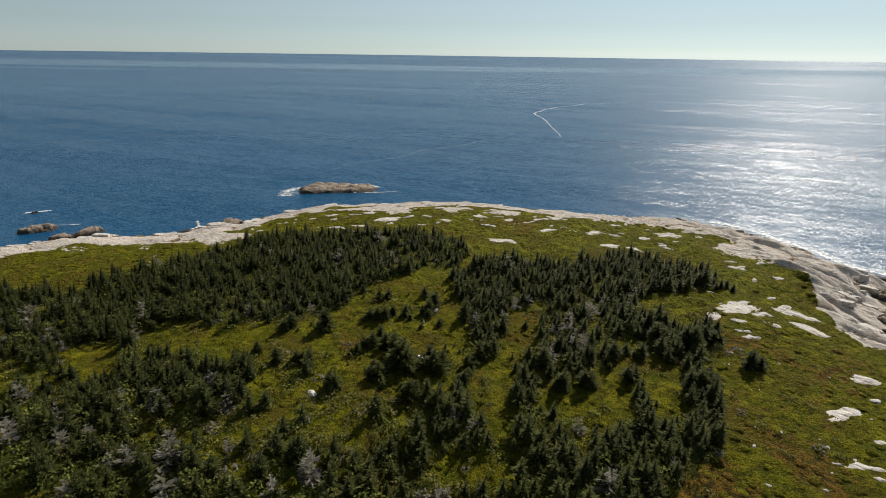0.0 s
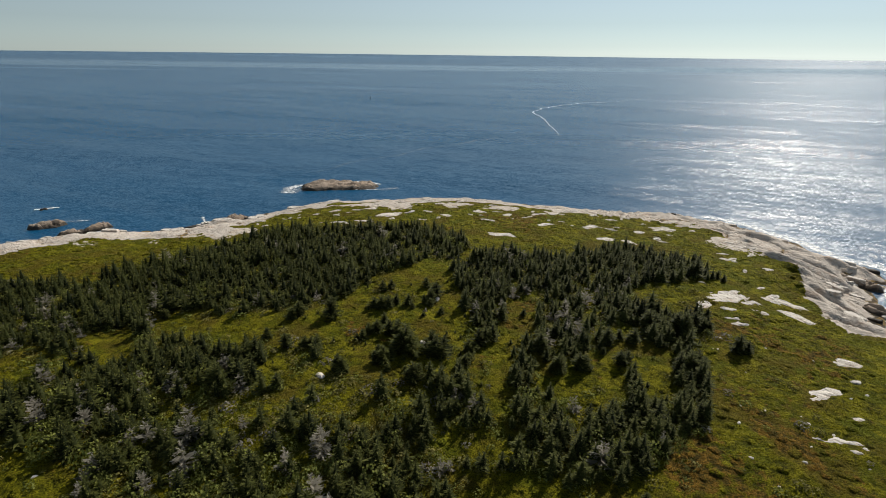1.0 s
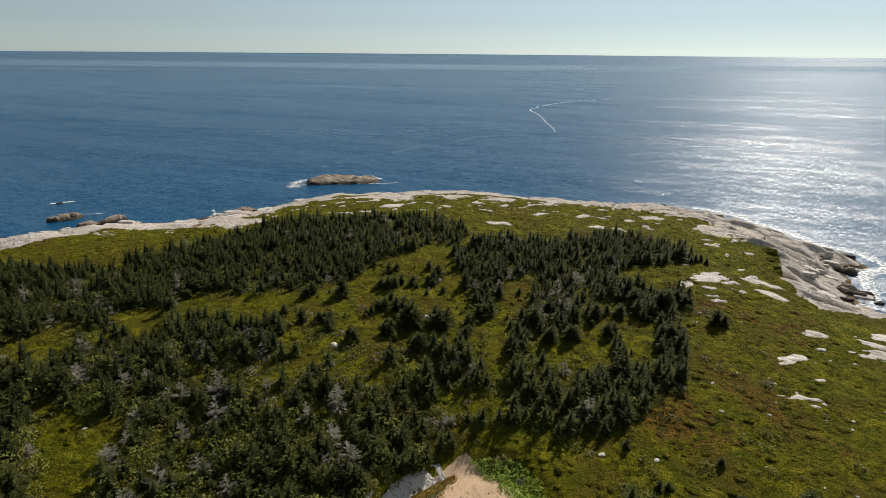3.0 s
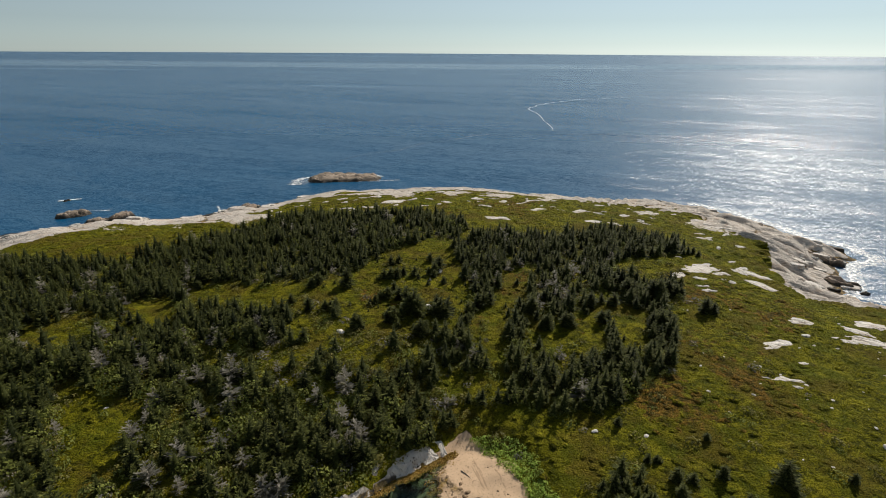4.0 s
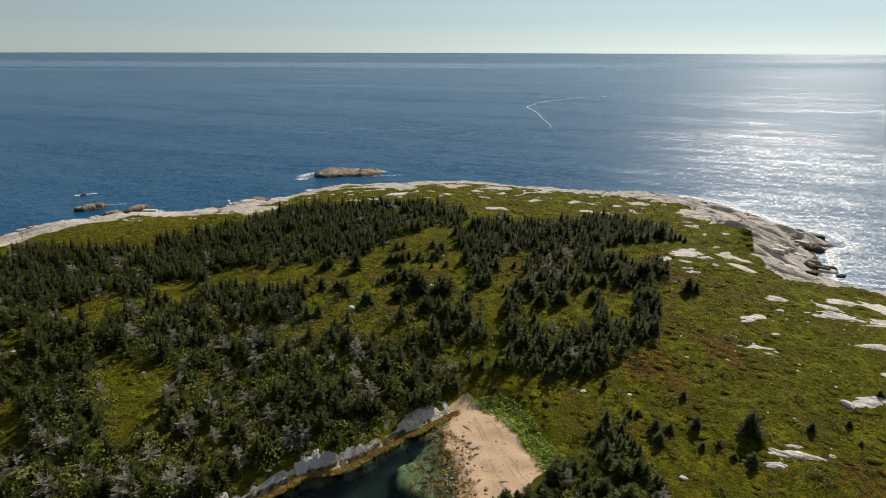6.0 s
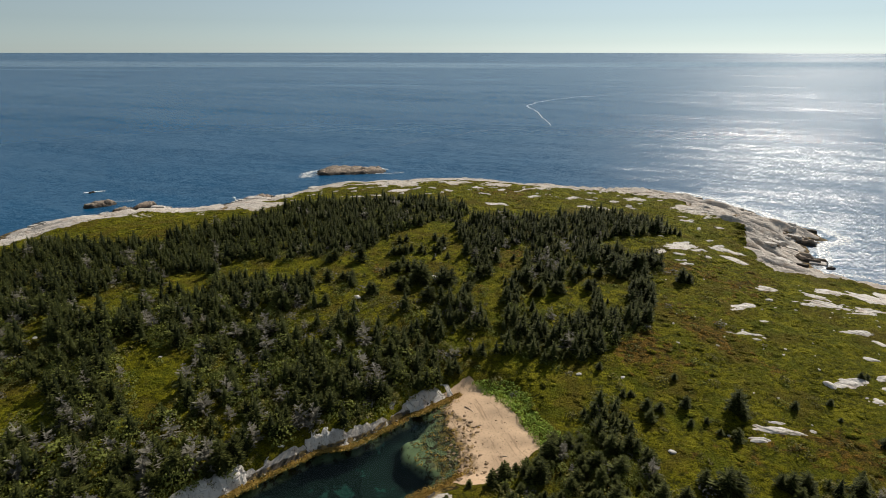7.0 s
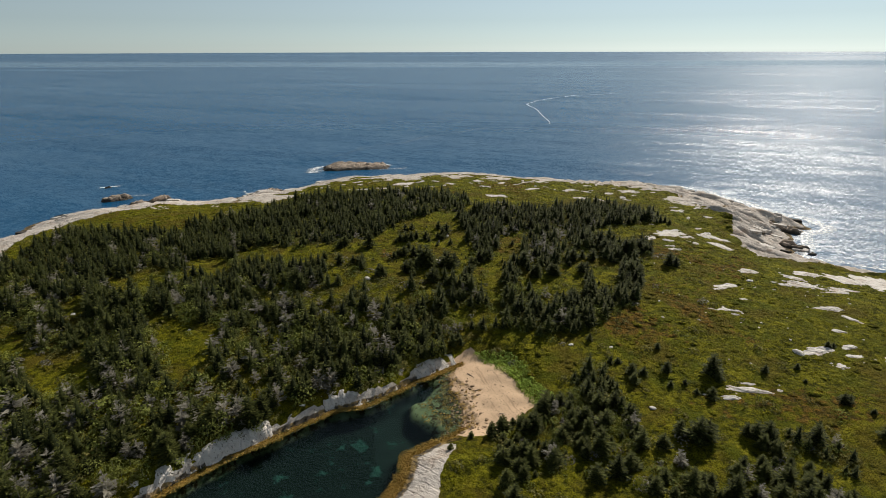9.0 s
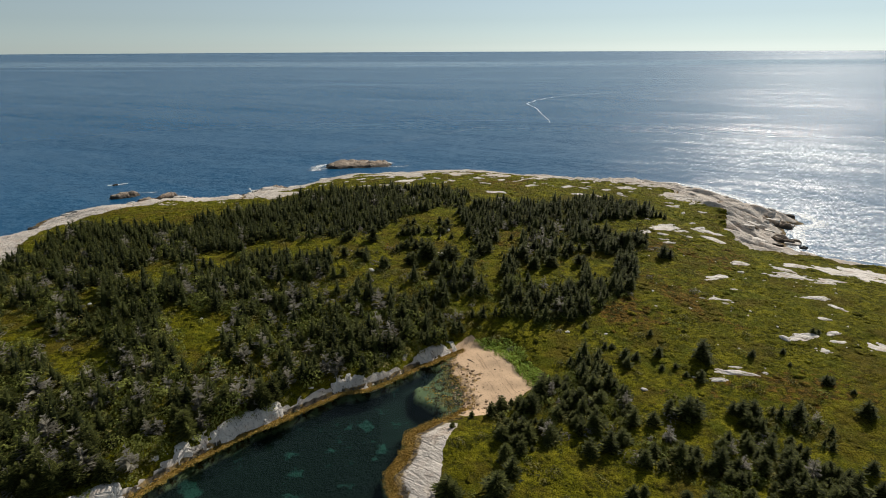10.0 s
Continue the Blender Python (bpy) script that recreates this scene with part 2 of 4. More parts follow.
def make_sea():
    k = Mat("sea_water", 0.3)
    facing = k.node("ShaderNodeNewGeometry").outputs["Normal"]
    # facets of the waves, from ripples to swell; far off, ripples and roughness drop to fit the camera's view
    reach = k.node("ShaderNodeVectorMath", operation="LENGTH")
    k.link(k.where, reach.inputs[0])
    far_off = reach.outputs["Value"]
    breeze = k.span(k.noise(110, 5, 0.6, k.stretch(0.14, 1.0, 1, 8)), 0.36, 0.64, 0.55, 1.2)
    ripple = k.maths("MULTIPLY", breeze, k.span(far_off, 250, 1600, 1.0, 0.5))
    total = facing
    for size, slope, at, share in ((0.30, 1.25, None, ripple), (0.75, 0.66, k.stretch(0.7, 1, 1, 25), ripple), (2.6, 0.34, k.stretch(0.5, 1, 1, 20), breeze), (9.0, 0.22, k.stretch(0.3, 1, 1, 24), breeze),
                                   (30.0, 0.24, k.stretch(0.10, 1, 1, 26), breeze)):
        t = k.node("ShaderNodeTexNoise")
        k.link(at or k.where, t.inputs["Vector"])
        t.inputs["Scale"].default_value, t.inputs["Detail"].default_value = 1 / size, 2
        off = k.node("ShaderNodeVectorMath", operation="SUBTRACT")
        k.link(t.outputs["Color"], off.inputs[0])
        off.inputs[1].default_value = (0.5, 0.5, 0.5)
        gust = k.node("ShaderNodeVectorMath", operation="SCALE")
        k.link(off.outputs[0], gust.inputs[0]), k.link(share, gust.inputs["Scale"])
        lean = k.node("ShaderNodeVectorMath", operation="MULTIPLY_ADD")
        k.link(gust.outputs[0], lean.inputs[0])
        lean.inputs[1].default_value = (slope, slope, 0)
        k.link(total, lean.inputs[2])
        total = lean.outputs[0]
    unit = k.node("ShaderNodeVectorMath", operation="NORMALIZE")
    k.link(total, unit.inputs[0])
    n = unit.outputs[0]
    # slicks of smoother water in long bands, the widest one far out
    slick = k.span(k.noise(260, 5, 0.6, k.stretch(0.07, 1.0, 1, 3)), 0.54, 0.66)
    axis = k.node("ShaderNodeSeparateXYZ")
    k.link(k.where, axis.inputs[0])
    out = k.maths("ADD", axis.outputs[1], k.maths("MULTIPLY", k.noise(900, 3, 0.5, k.stretch(0.5, 1, 1)), 700))
    band = k.maths("MULTIPLY", k.span(out, 2350, 2550), k.span(out, 2900, 3300, 1.0, 0.0))
    smooth = k.maths("MAXIMUM", k.maths("MULTIPLY", slick, 0.45), k.maths("MULTIPLY", band, 0.8))
    rough = k.maths("SUBTRACT", k.span(far_off, 150, 900, 0.285, 0.255), k.maths("MULTIPLY", smooth, 0.10))
    c = k.mix(k.noise(60, 4, 0.6, k.stretch(0.3, 1, 1, 10)), (0.004, 0.060, 0.142), (0.006, 0.083, 0.182))
    k.set(Base_Color=c, Normal=n, IOR=1.33, Specular_IOR_Level=0.20, Roughness=rough)
    return k.m


def make_cove_water():
    """Clear green water of one even tint, with a sheen by Fresnel; its depth is painted on the floor."""
    k = Mat("clear_water")
    clear = k.node("ShaderNodeBsdfTransparent")
    clear.inputs[0].default_value = (0.74, 0.90, 0.84, 1)
    sheen = k.node("ShaderNodeBsdfGlossy")
    sheen.inputs["Roughness"].default_value = 0.08
    n = k.bump(k.noise(0.7, 3, 0.6), 0.02, 1.0)
    k.link(n, sheen.inputs["Normal"])
    f = k.node("ShaderNodeFresnel")
    f.inputs["IOR"].default_value = 1.33
    k.link(n, f.inputs["Normal"])
    mixed = k.node("ShaderNodeMixShader")
    k.link(f.outputs[0], mixed.inputs[0]), k.link(clear.outputs[0], mixed.inputs[1]), k.link(sheen.outputs[0], mixed.inputs[2])
    k.link(mixed.outputs[0], k.out.inputs["Surface"])
    return k.m


def make_needles(name, dark, light, tip, thinness=0.33):
    k = Mat(name, 0.75)
    tint = k.attribute("tint")
    sort = k.node("ShaderNodeObjectInfo").outputs["Random"]
    parts = k.node("ShaderNodeSeparateColor")
    k.link(tint.outputs["Color"], parts.inputs[0])
    tone = k.maths("FRACT", k.maths("ADD", parts.outputs[0], sort))
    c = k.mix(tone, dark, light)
    # colour pales towards the shoot ends, painting in sunlit tops
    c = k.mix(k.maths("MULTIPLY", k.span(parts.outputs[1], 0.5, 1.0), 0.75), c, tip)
    k.set(Base_Color=c)
    k.shader.inputs["Specular IOR Level"].default_value = 0.10
    thin = k.node("ShaderNodeBsdfTranslucent")
    k.put(c, thin.inputs[0])
    mixed = k.node("ShaderNodeMixShader")
    mixed.inputs[0].default_value = thinness
    k.link(k.shader.outputs[0], mixed.inputs[1]), k.link(thin.outputs[0], mixed.inputs[2])
    k.link(mixed.outputs[0], k.out.inputs["Surface"])
    return k.m


def make_bark():
    k = Mat("bark", 0.9)
    k.set(Base_Color=k.mix(k.noise(0.12, 5), (0.07, 0.055, 0.042), (0.19, 0.165, 0.14)), Normal=k.bump(k.noise(0.06, 4), 0.02))
    return k.m


def make_driftwood():
    k = Mat("driftwood", 0.85)
    k.set(Base_Color=k.mix(k.noise(0.15, 5, 0.6, k.stretch(0.2, 1, 1)), (0.20, 0.14, 0.10), (0.42, 0.34, 0.27)), Normal=k.bump(k.noise(0.05, 4), 0.02))
    return k.m


def make_foam():
    k = Mat("foam", 0.6)
    k.set(Base_Color=k.mix(k.noise(0.6, 4), (0.72, 0.76, 0.78), (0.86, 0.88, 0.88)))
    lace = k.attribute("lace").outputs["Fac"]
    holes = k.maths("ADD", k.noise(1.3, 6, 0.7), k.maths("MULTIPLY", lace, 0.9))
    k.set(Alpha=k.span(holes, 0.80, 1.05))
    return k.m


def make_paint(name, colour, rough=0.6):
    k = Mat(name, rough)
    k.set(Base_Color=k.mix(k.noise(0.3, 4), colour, tuple(v * 0.6 for v in colour)))
    return k.m


TERRAIN, GRANITE, SEA, COVE_WATER, BARK, FOAM = make_terrain(), make_granite(), make_sea(), make_cove_water(), make_bark(), make_foam()
WEED = make_needles("rockweed", (0.20, 0.12, 0.028), (0.46, 0.30, 0.07), (0.58, 0.40, 0.12))
REEDS = make_needles("bright_grass", (0.20, 0.30, 0.040), (0.38, 0.50, 0.075), (0.50, 0.60, 0.15))
ISLET_ROCK = make_granite("weathered_islet_granite", 0.75)
DRIFTWOOD = make_driftwood()
COBBLE = make_paint("brown_cobble", (0.30, 0.195, 0.105), 0.8)
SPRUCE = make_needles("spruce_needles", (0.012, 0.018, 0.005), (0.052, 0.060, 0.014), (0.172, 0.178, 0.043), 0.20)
GREY_SPRUCE = make_needles("lichen_grey_needles", (0.10, 0.092, 0.070), (0.23, 0.21, 0.165), (0.40, 0.37, 0.30))
LEAVES = make_needles("broad_leaves", (0.085, 0.105, 0.022), (0.20, 0.220, 0.045), (0.33, 0.34, 0.09))
HEATH = make_needles("heath_shoots", (0.090, 0.085, 0.022), (0.22, 0.195, 0.050), (0.34, 0.31, 0.11))

# ---- ground, shore and water ----
def mesh_of(name, verts, faces, material=None, smooth=False):
    me = bpy.data.meshes.new(name)
    if isinstance(verts, list) or isinstance(faces, list):
        me.from_pydata(verts if isinstance(verts, list) else verts.tolist(), [], faces if isinstance(faces, list) else faces.tolist())
    else:
        count, corners = faces.shape
        me.vertices.add(len(verts)), me.loops.add(count * corners), me.polygons.add(count)
        me.vertices.foreach_set("co", np.ascontiguousarray(verts, np.float32).ravel())
        me.loops.foreach_set("vertex_index", np.ascontiguousarray(faces, np.int32).ravel())
        me.polygons.foreach_set("loop_start", np.arange(count, dtype=np.int32) * corners)
        me.update(calc_edges=True)
    if smooth:
        me.polygons.foreach_set("use_smooth", np.ones(len(me.polygons), bool))
    if material:
        me.materials.append(material)
    return me


def paint(me, name, values):
    """A colour attribute, one value a vertex."""
    layer = me.attributes.new(name, "FLOAT_COLOR", "POINT")
    layer.data.foreach_set("color", np.ascontiguousarray(values, np.float32).ravel())


BEACH = [(-0.8, 53.0), (1.2, 55.6), (3.0, 55.4), (4.9, 53.2), (7.2, 50.8), (9.4, 48.5), (10.3, 45.7), (11.1, 42.5), (12.9, 38.6), (13.8, 35.2), (11.7, 33.6), (9.9, 31.4), (7.7, 30.0), (5.1, 28.4), (2.6, 27.4), (-0.5, 29.5),
         (0.2, 34.8), (0.3, 37.5), (-1.0, 41.5), (-2.4, 45.5), (-4.0, 47.6), (-2.4, 50.5)]
RUSTY = [(70, 100, 14), (69, 30, 9), (60, 30, 8), (52, 31, 8), (44, 33, 6), (32, 31, 5), (39, 67, 5), (35, 62, 6), (47, 76, 6), (36, 59, 7), (43, 58, 6), (54, 62, 4), (20, 172, 16), (-28, 96, 4), (-19, 94, 4), (-19, 78, 4), (5, 86, 4), (6, 82, 4),
         (9, 97, 4), (16, 107, 4)]
RUSTY += [(27, 83, 4), (-46, 71, 4), (-44, 96, 6), (58, 101, 7), (-93, 53, 6), (-81, 43, 6), (-59, 53, 5), (50, 69, 3), (52, 65, 3), (54.5, 61, 3), (56.5, 57, 3), (58.5, 53, 3), (61, 50, 4)]

STONY = [(2.6, 29.8), (4.2, 31), (4.9, 34.0), (3.5, 37.6), (4.0, 41.0), (2.2, 44.6), (0.3, 46.7), (-1.6, 50.5), (-4.5, 48), (-3.4, 43), (-1.6, 38), (-1.8, 33), (-4, 29)]
LEDGE_RIM = [(-0.5, 25.5), (-2.6, 20), (-3.2, 12), (-4, 0)]


def covers(x, y, h, d):
    """Shares of bare rock, rusty heath and sand, and darkening at the tide line and in rock creases; above 1, water
    depth.
    """
    outer = ease(60, 75, np.hypot(x + 5, y - 25))
    g = turf(x, y)
    rock = 1 - ease(-3.5, 3.5, g + 4 * lumps(x, y, 11, 81))
    rock = np.maximum(rock, 0.66 * (1 - ease(6, 22, g)) * ease(0.0, 0.35, lumps(x * 0.6, y, 6, 91)) * ease(120, 165, y))
    bank = np.exp(-((to_line(x, y, LEFT_BANK) + 0.9 * lumps(x, y, 4, 83)) / 1.25) ** 2)
    ledge = within(x, y, [(-12, 12), (-10, 25), (-4, 28), (-0.5, 25.5), (-2.6, 20), (-3.2, 12), (-4, 0), (-13, 0)])
    rim = to_line(x, y, LEDGE_RIM) + 0.8 * lumps(x, y, 3, 87)
    ledge = np.where(ledge, ease(-0.3, 1.5, rim), 0.0)
    rock = rock * outer + (1 - outer) * np.maximum(np.where(bank > 0.55, 1.0, 0.0), ledge)
    heath = 0.12 + 0.25 * ease(0, 0.6, lumps(x, y, 18, 101))
    for px, py, r in RUSTY:
        heath = heath + 0.24 * near(x, y, px, py, r)
    strand = to_line(x, y, BEACH, True)
    sand = ease(-0.9, 0.9, np.where(within(x, y, BEACH), strand, -strand) + 0.9 * lumps(x, y, 2.4, 89))
    sand = np.maximum(sand, (within(x, y, [(-9, 46), (-2, 30), (-14, 24), (-16, 36)]) & (d < 0)).astype(float))
    rock = rock * (1 - sand)
    # creases between whalebacks are darkened like the tide line
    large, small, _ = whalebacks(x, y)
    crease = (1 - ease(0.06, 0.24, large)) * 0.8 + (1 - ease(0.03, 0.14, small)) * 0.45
    wet = (1 - ease(0.2, 1.3, h)) * (1 - sand) + sand * (1 - ease(0.05, 0.45, h)) * 0.62
    stony = to_line(x, y, STONY, True)
    wet = np.maximum(wet, 0.60 * ease(-1.2, 1.2, np.where(within(x, y, STONY), stony, -stony) + 1.2 * lumps(x, y, 3, 97)))
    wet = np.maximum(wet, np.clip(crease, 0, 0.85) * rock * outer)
    # under water: depth, by which the floor's colour is painted darker
    wet = np.where((outer < 0.5) & (h < -0.02), 1 + np.clip(-h / 2.4, 0.05, 1), wet)
    return np.stack([np.clip(rock, 0, 1), np.clip(heath, 0, 1), sand, wet], -1)


def sheet(x0, x1, y0, y1, cell):
    xs, ys = np.arange(x0, x1 + cell / 2, cell), np.arange(y0, y1 + cell / 2, cell)
    x, y = np.meshgrid(xs, ys)
    h, d = height(x, y)
    n = len(xs)
    i = (np.arange(len(ys) - 1)[:, None] * n + np.arange(n - 1)[None]).ravel()
    quads = np.stack([i, i + 1, i + n + 1, i + n], -1)
    c = covers(x, y, h, d).reshape(-1, 4)
    return np.stack([x, y, h], -1).reshape(-1, 3), quads, c, d.ravel()


def piece(name, points, quads, cover, keep, label, category):
    quads = quads[keep]
    used, again = np.unique(quads, return_inverse=True)
    me = mesh_of(name, points[used], again.reshape(-1, 4), TERRAIN, True)
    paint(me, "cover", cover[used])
    return tagged(new(name, me), label, category, kind="structure")


points, quads, cover, d = sheet(-174, 134, -6, 238, 0.6)
mid, deep = cover[quads].mean(1), points[quads][:, :, 2].max(1)
seen = (deep > -4.5) | ((np.abs(points[quads][:, 0, 0] + 20) < 42) & (np.abs(points[quads][:, 0, 1] - 10) < 54))
is_sand, is_rock = mid[:, 2] > 0.5, mid[:, 0] > 0.5
piece("beach", points, quads, cover, seen & is_sand, "coarse pink sand beach at the head of the cove", "beach")
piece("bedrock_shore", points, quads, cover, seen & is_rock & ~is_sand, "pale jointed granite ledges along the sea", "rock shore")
piece("ground", points, quads, cover, seen & ~is_rock & ~is_sand, "low green and rusty heath over thin soil", "ground")
points, quads, cover, d = sheet(-180, 228, -168, -6, 6)
piece("ground_south", points, quads, cover, (points[quads][:, :, 2].max(1) > -4.5) | ((np.abs(points[quads][:, 0, 0] + 20) < 46) & (points[quads][:, 0, 1] > -48)), "low green heath towards the mainland", "ground")
points, quads, cover, d = sheet(134, 230, -6, 108, 6)
piece("ground_east", points, quads, cover, points[quads][:, :, 2].max(1) > -4.5, "low green heath and granite shore", "ground")

far = [90, 140, 200, 280, 400, 600, 900, 1300, 1800, 2400, 3000, 3600, 4200, 4900]
xs = np.array([-v for v in reversed(far)] + [-60, 20] + far, float)
ys = np.array([-v for v in reversed(far)] + [-40, 60] + far, float)
x, y = np.meshgrid(xs, ys)
r = np.hypot(x, y)
shrink = np.minimum(1, 4900 / np.maximum(r, 1))
x, y, r = x * shrink, y * shrink, r * shrink
z = 40 * np.clip((r - 2000) / 2900, 0, 1) ** 2
n, hole = len(xs), (len(far), len(far))
faces = [(j * n + i, j * n + i + 1, (j + 1) * n + i + 1, (j + 1) * n + i) for j in range(len(ys) - 1) for i in range(n - 1) if (i, j) != hole]
tagged(new("sea", mesh_of("sea", np.stack([x, y, z], -1).reshape(-1, 3), faces, SEA, True)), "deep blue open sea with sun glitter and low swell", "sea", kind="structure")
cove_water = tagged(new("cove_water", mesh_of("cove_water", [(-60, -40, 0), (20, -40, 0), (20, 60, 0), (-60, 60, 0)], [(0, 1, 2, 3)], COVE_WATER)), "clear dark green water in the sheltered cove", "water", kind="structure")
cove_water.visible_shadow = False

# ---- trees ----
WEST_WOOD = [
    [(-122, 92), (-126, 106), (-124, 119), (-108, 119), (-89, 118), (-85, 128), (-70, 142), (-62, 152), (-54, 159), (-38, 161), (-11, 163), (1, 155), (6, 143), (1, 132), (-13, 124),
     (-20, 114), (-24, 107), (-36, 98), (-48, 94), (-38, 90), (-28, 93), (-25, 86), (-20, 81), (-10, 80), (0, 78), (5, 61), (-4, 52), (-16, 39.5), (-31, 30), (-43, 18), (-50, 10), (-66, -4), (-86, -17),
     (-100, -28), (-122, -2), (-140, 27), (-150, 60), (-140, 75)],
]
EAST_WOOD = [
    [(0, 126), (11, 139), (30, 136), (48, 146), (70, 137), (67, 125), (45, 115), (50, 105), (57, 101), (48, 90), (47, 82), (42, 69), (36, 64), (31, 60), (24, 57), (19, 56.5), (11, 59.5), (5, 60), (2, 64),
     (-2, 76), (2, 79), (8, 90), (4, 98)],
]
FOREST = WEST_WOOD + EAST_WOOD
# open ground among the trees, near edges shifted to fit the camera's view
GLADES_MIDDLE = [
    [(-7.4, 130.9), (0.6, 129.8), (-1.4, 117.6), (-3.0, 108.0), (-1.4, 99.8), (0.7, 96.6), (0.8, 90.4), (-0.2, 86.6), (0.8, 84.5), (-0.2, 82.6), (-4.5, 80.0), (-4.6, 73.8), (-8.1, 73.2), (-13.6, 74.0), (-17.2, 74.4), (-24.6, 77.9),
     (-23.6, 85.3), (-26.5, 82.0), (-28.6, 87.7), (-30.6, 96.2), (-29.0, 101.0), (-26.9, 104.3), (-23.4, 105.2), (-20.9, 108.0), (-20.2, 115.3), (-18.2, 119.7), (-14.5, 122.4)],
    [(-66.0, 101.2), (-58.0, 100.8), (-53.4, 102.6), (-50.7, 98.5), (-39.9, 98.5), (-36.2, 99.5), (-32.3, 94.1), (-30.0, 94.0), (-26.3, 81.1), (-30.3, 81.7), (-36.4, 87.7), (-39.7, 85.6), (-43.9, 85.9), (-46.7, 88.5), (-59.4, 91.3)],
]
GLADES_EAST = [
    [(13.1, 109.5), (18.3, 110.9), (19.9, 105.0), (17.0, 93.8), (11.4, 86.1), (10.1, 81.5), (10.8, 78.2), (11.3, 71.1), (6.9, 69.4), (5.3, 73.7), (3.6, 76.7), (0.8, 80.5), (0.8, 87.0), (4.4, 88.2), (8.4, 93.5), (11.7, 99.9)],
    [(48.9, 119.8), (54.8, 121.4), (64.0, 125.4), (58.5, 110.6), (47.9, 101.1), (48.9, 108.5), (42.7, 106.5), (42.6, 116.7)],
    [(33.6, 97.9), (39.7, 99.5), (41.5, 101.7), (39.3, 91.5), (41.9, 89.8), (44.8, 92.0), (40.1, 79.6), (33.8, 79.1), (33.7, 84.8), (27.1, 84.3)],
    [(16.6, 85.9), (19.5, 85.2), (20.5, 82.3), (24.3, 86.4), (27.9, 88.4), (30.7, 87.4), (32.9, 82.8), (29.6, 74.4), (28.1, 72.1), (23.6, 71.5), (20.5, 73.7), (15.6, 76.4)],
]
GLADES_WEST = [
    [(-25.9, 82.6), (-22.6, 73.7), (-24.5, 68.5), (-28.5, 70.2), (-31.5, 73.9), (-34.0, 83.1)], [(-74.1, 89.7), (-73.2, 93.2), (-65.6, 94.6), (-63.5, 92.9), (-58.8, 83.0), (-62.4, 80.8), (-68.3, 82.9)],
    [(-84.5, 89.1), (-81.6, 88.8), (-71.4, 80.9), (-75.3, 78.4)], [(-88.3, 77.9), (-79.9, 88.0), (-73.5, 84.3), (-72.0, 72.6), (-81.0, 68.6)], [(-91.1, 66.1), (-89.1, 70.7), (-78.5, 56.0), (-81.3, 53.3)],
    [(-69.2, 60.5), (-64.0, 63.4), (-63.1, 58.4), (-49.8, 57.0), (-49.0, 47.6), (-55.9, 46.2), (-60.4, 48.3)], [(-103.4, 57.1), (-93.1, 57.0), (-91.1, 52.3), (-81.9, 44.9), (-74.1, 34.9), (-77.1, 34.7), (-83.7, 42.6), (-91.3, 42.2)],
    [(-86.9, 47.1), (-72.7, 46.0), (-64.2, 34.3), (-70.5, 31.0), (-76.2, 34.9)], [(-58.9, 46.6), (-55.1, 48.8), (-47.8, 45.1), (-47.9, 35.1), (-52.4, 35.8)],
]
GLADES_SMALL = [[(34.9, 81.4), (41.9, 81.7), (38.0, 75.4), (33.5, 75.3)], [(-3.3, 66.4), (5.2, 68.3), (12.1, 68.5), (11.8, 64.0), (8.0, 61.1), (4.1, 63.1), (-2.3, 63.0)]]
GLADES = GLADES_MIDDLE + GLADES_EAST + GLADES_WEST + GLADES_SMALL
SCRUB = [  # few trees among tall shrubs
    [(-24.4, 77.0), (-18.0, 77.6), (-13.2, 77.4), (-4.7, 75.7), (-5.8, 67.2), (-9.2, 67.4), (-12.1, 64.6), (-18.8, 65.5), (-23.0, 66.0)],
    [(-50.0, 73.4), (-44.0, 72.4), (-38.7, 70.8), (-25.3, 70.5), (-22.7, 61.9), (-26.8, 58.0), (-34.3, 61.5), (-45.3, 65.7)],
]
THICKETS = [
    [(4.0, 28.3), (7.7, 30.3), (12.4, 32.1), (14.7, 33.8), (19.7, 38.4), (21.6, 42.3), (26.6, 44.6), (29.1, 41.4), (28.7, 32.5), (29.1, 24.1), (26.3, 21.0), (22.0, 21.8), (17.0, 20.0), (12.0, 16.8), (6.7, 15.9), (5.4, 21.5)],
    [(24.4, 16.3), (27.0, 17.5), (31.0, 19.2), (33.6, 19.1), (35.8, 14.0), (35.0, 12.1), (31.6, 11.6), (27.0, 12.4), (23.8, 14.2)],
    [(44.0, 24.2), (47.8, 26.4), (52.2, 24.1), (57.0, 26.0), (58.0, 20.3), (57.9, 16.2), (55.7, 15.3), (51.9, 15.9), (51.1, 19.0), (46.1, 19.4)],
    [(34.2, 10.2), (39.7, 17.0), (45.2, 19.4), (50.4, 17.8), (50.2, 11.8), (53.5, 9.6), (56.4, 6.3), (52.5, 1.0), (30.4, 1.4)],
]
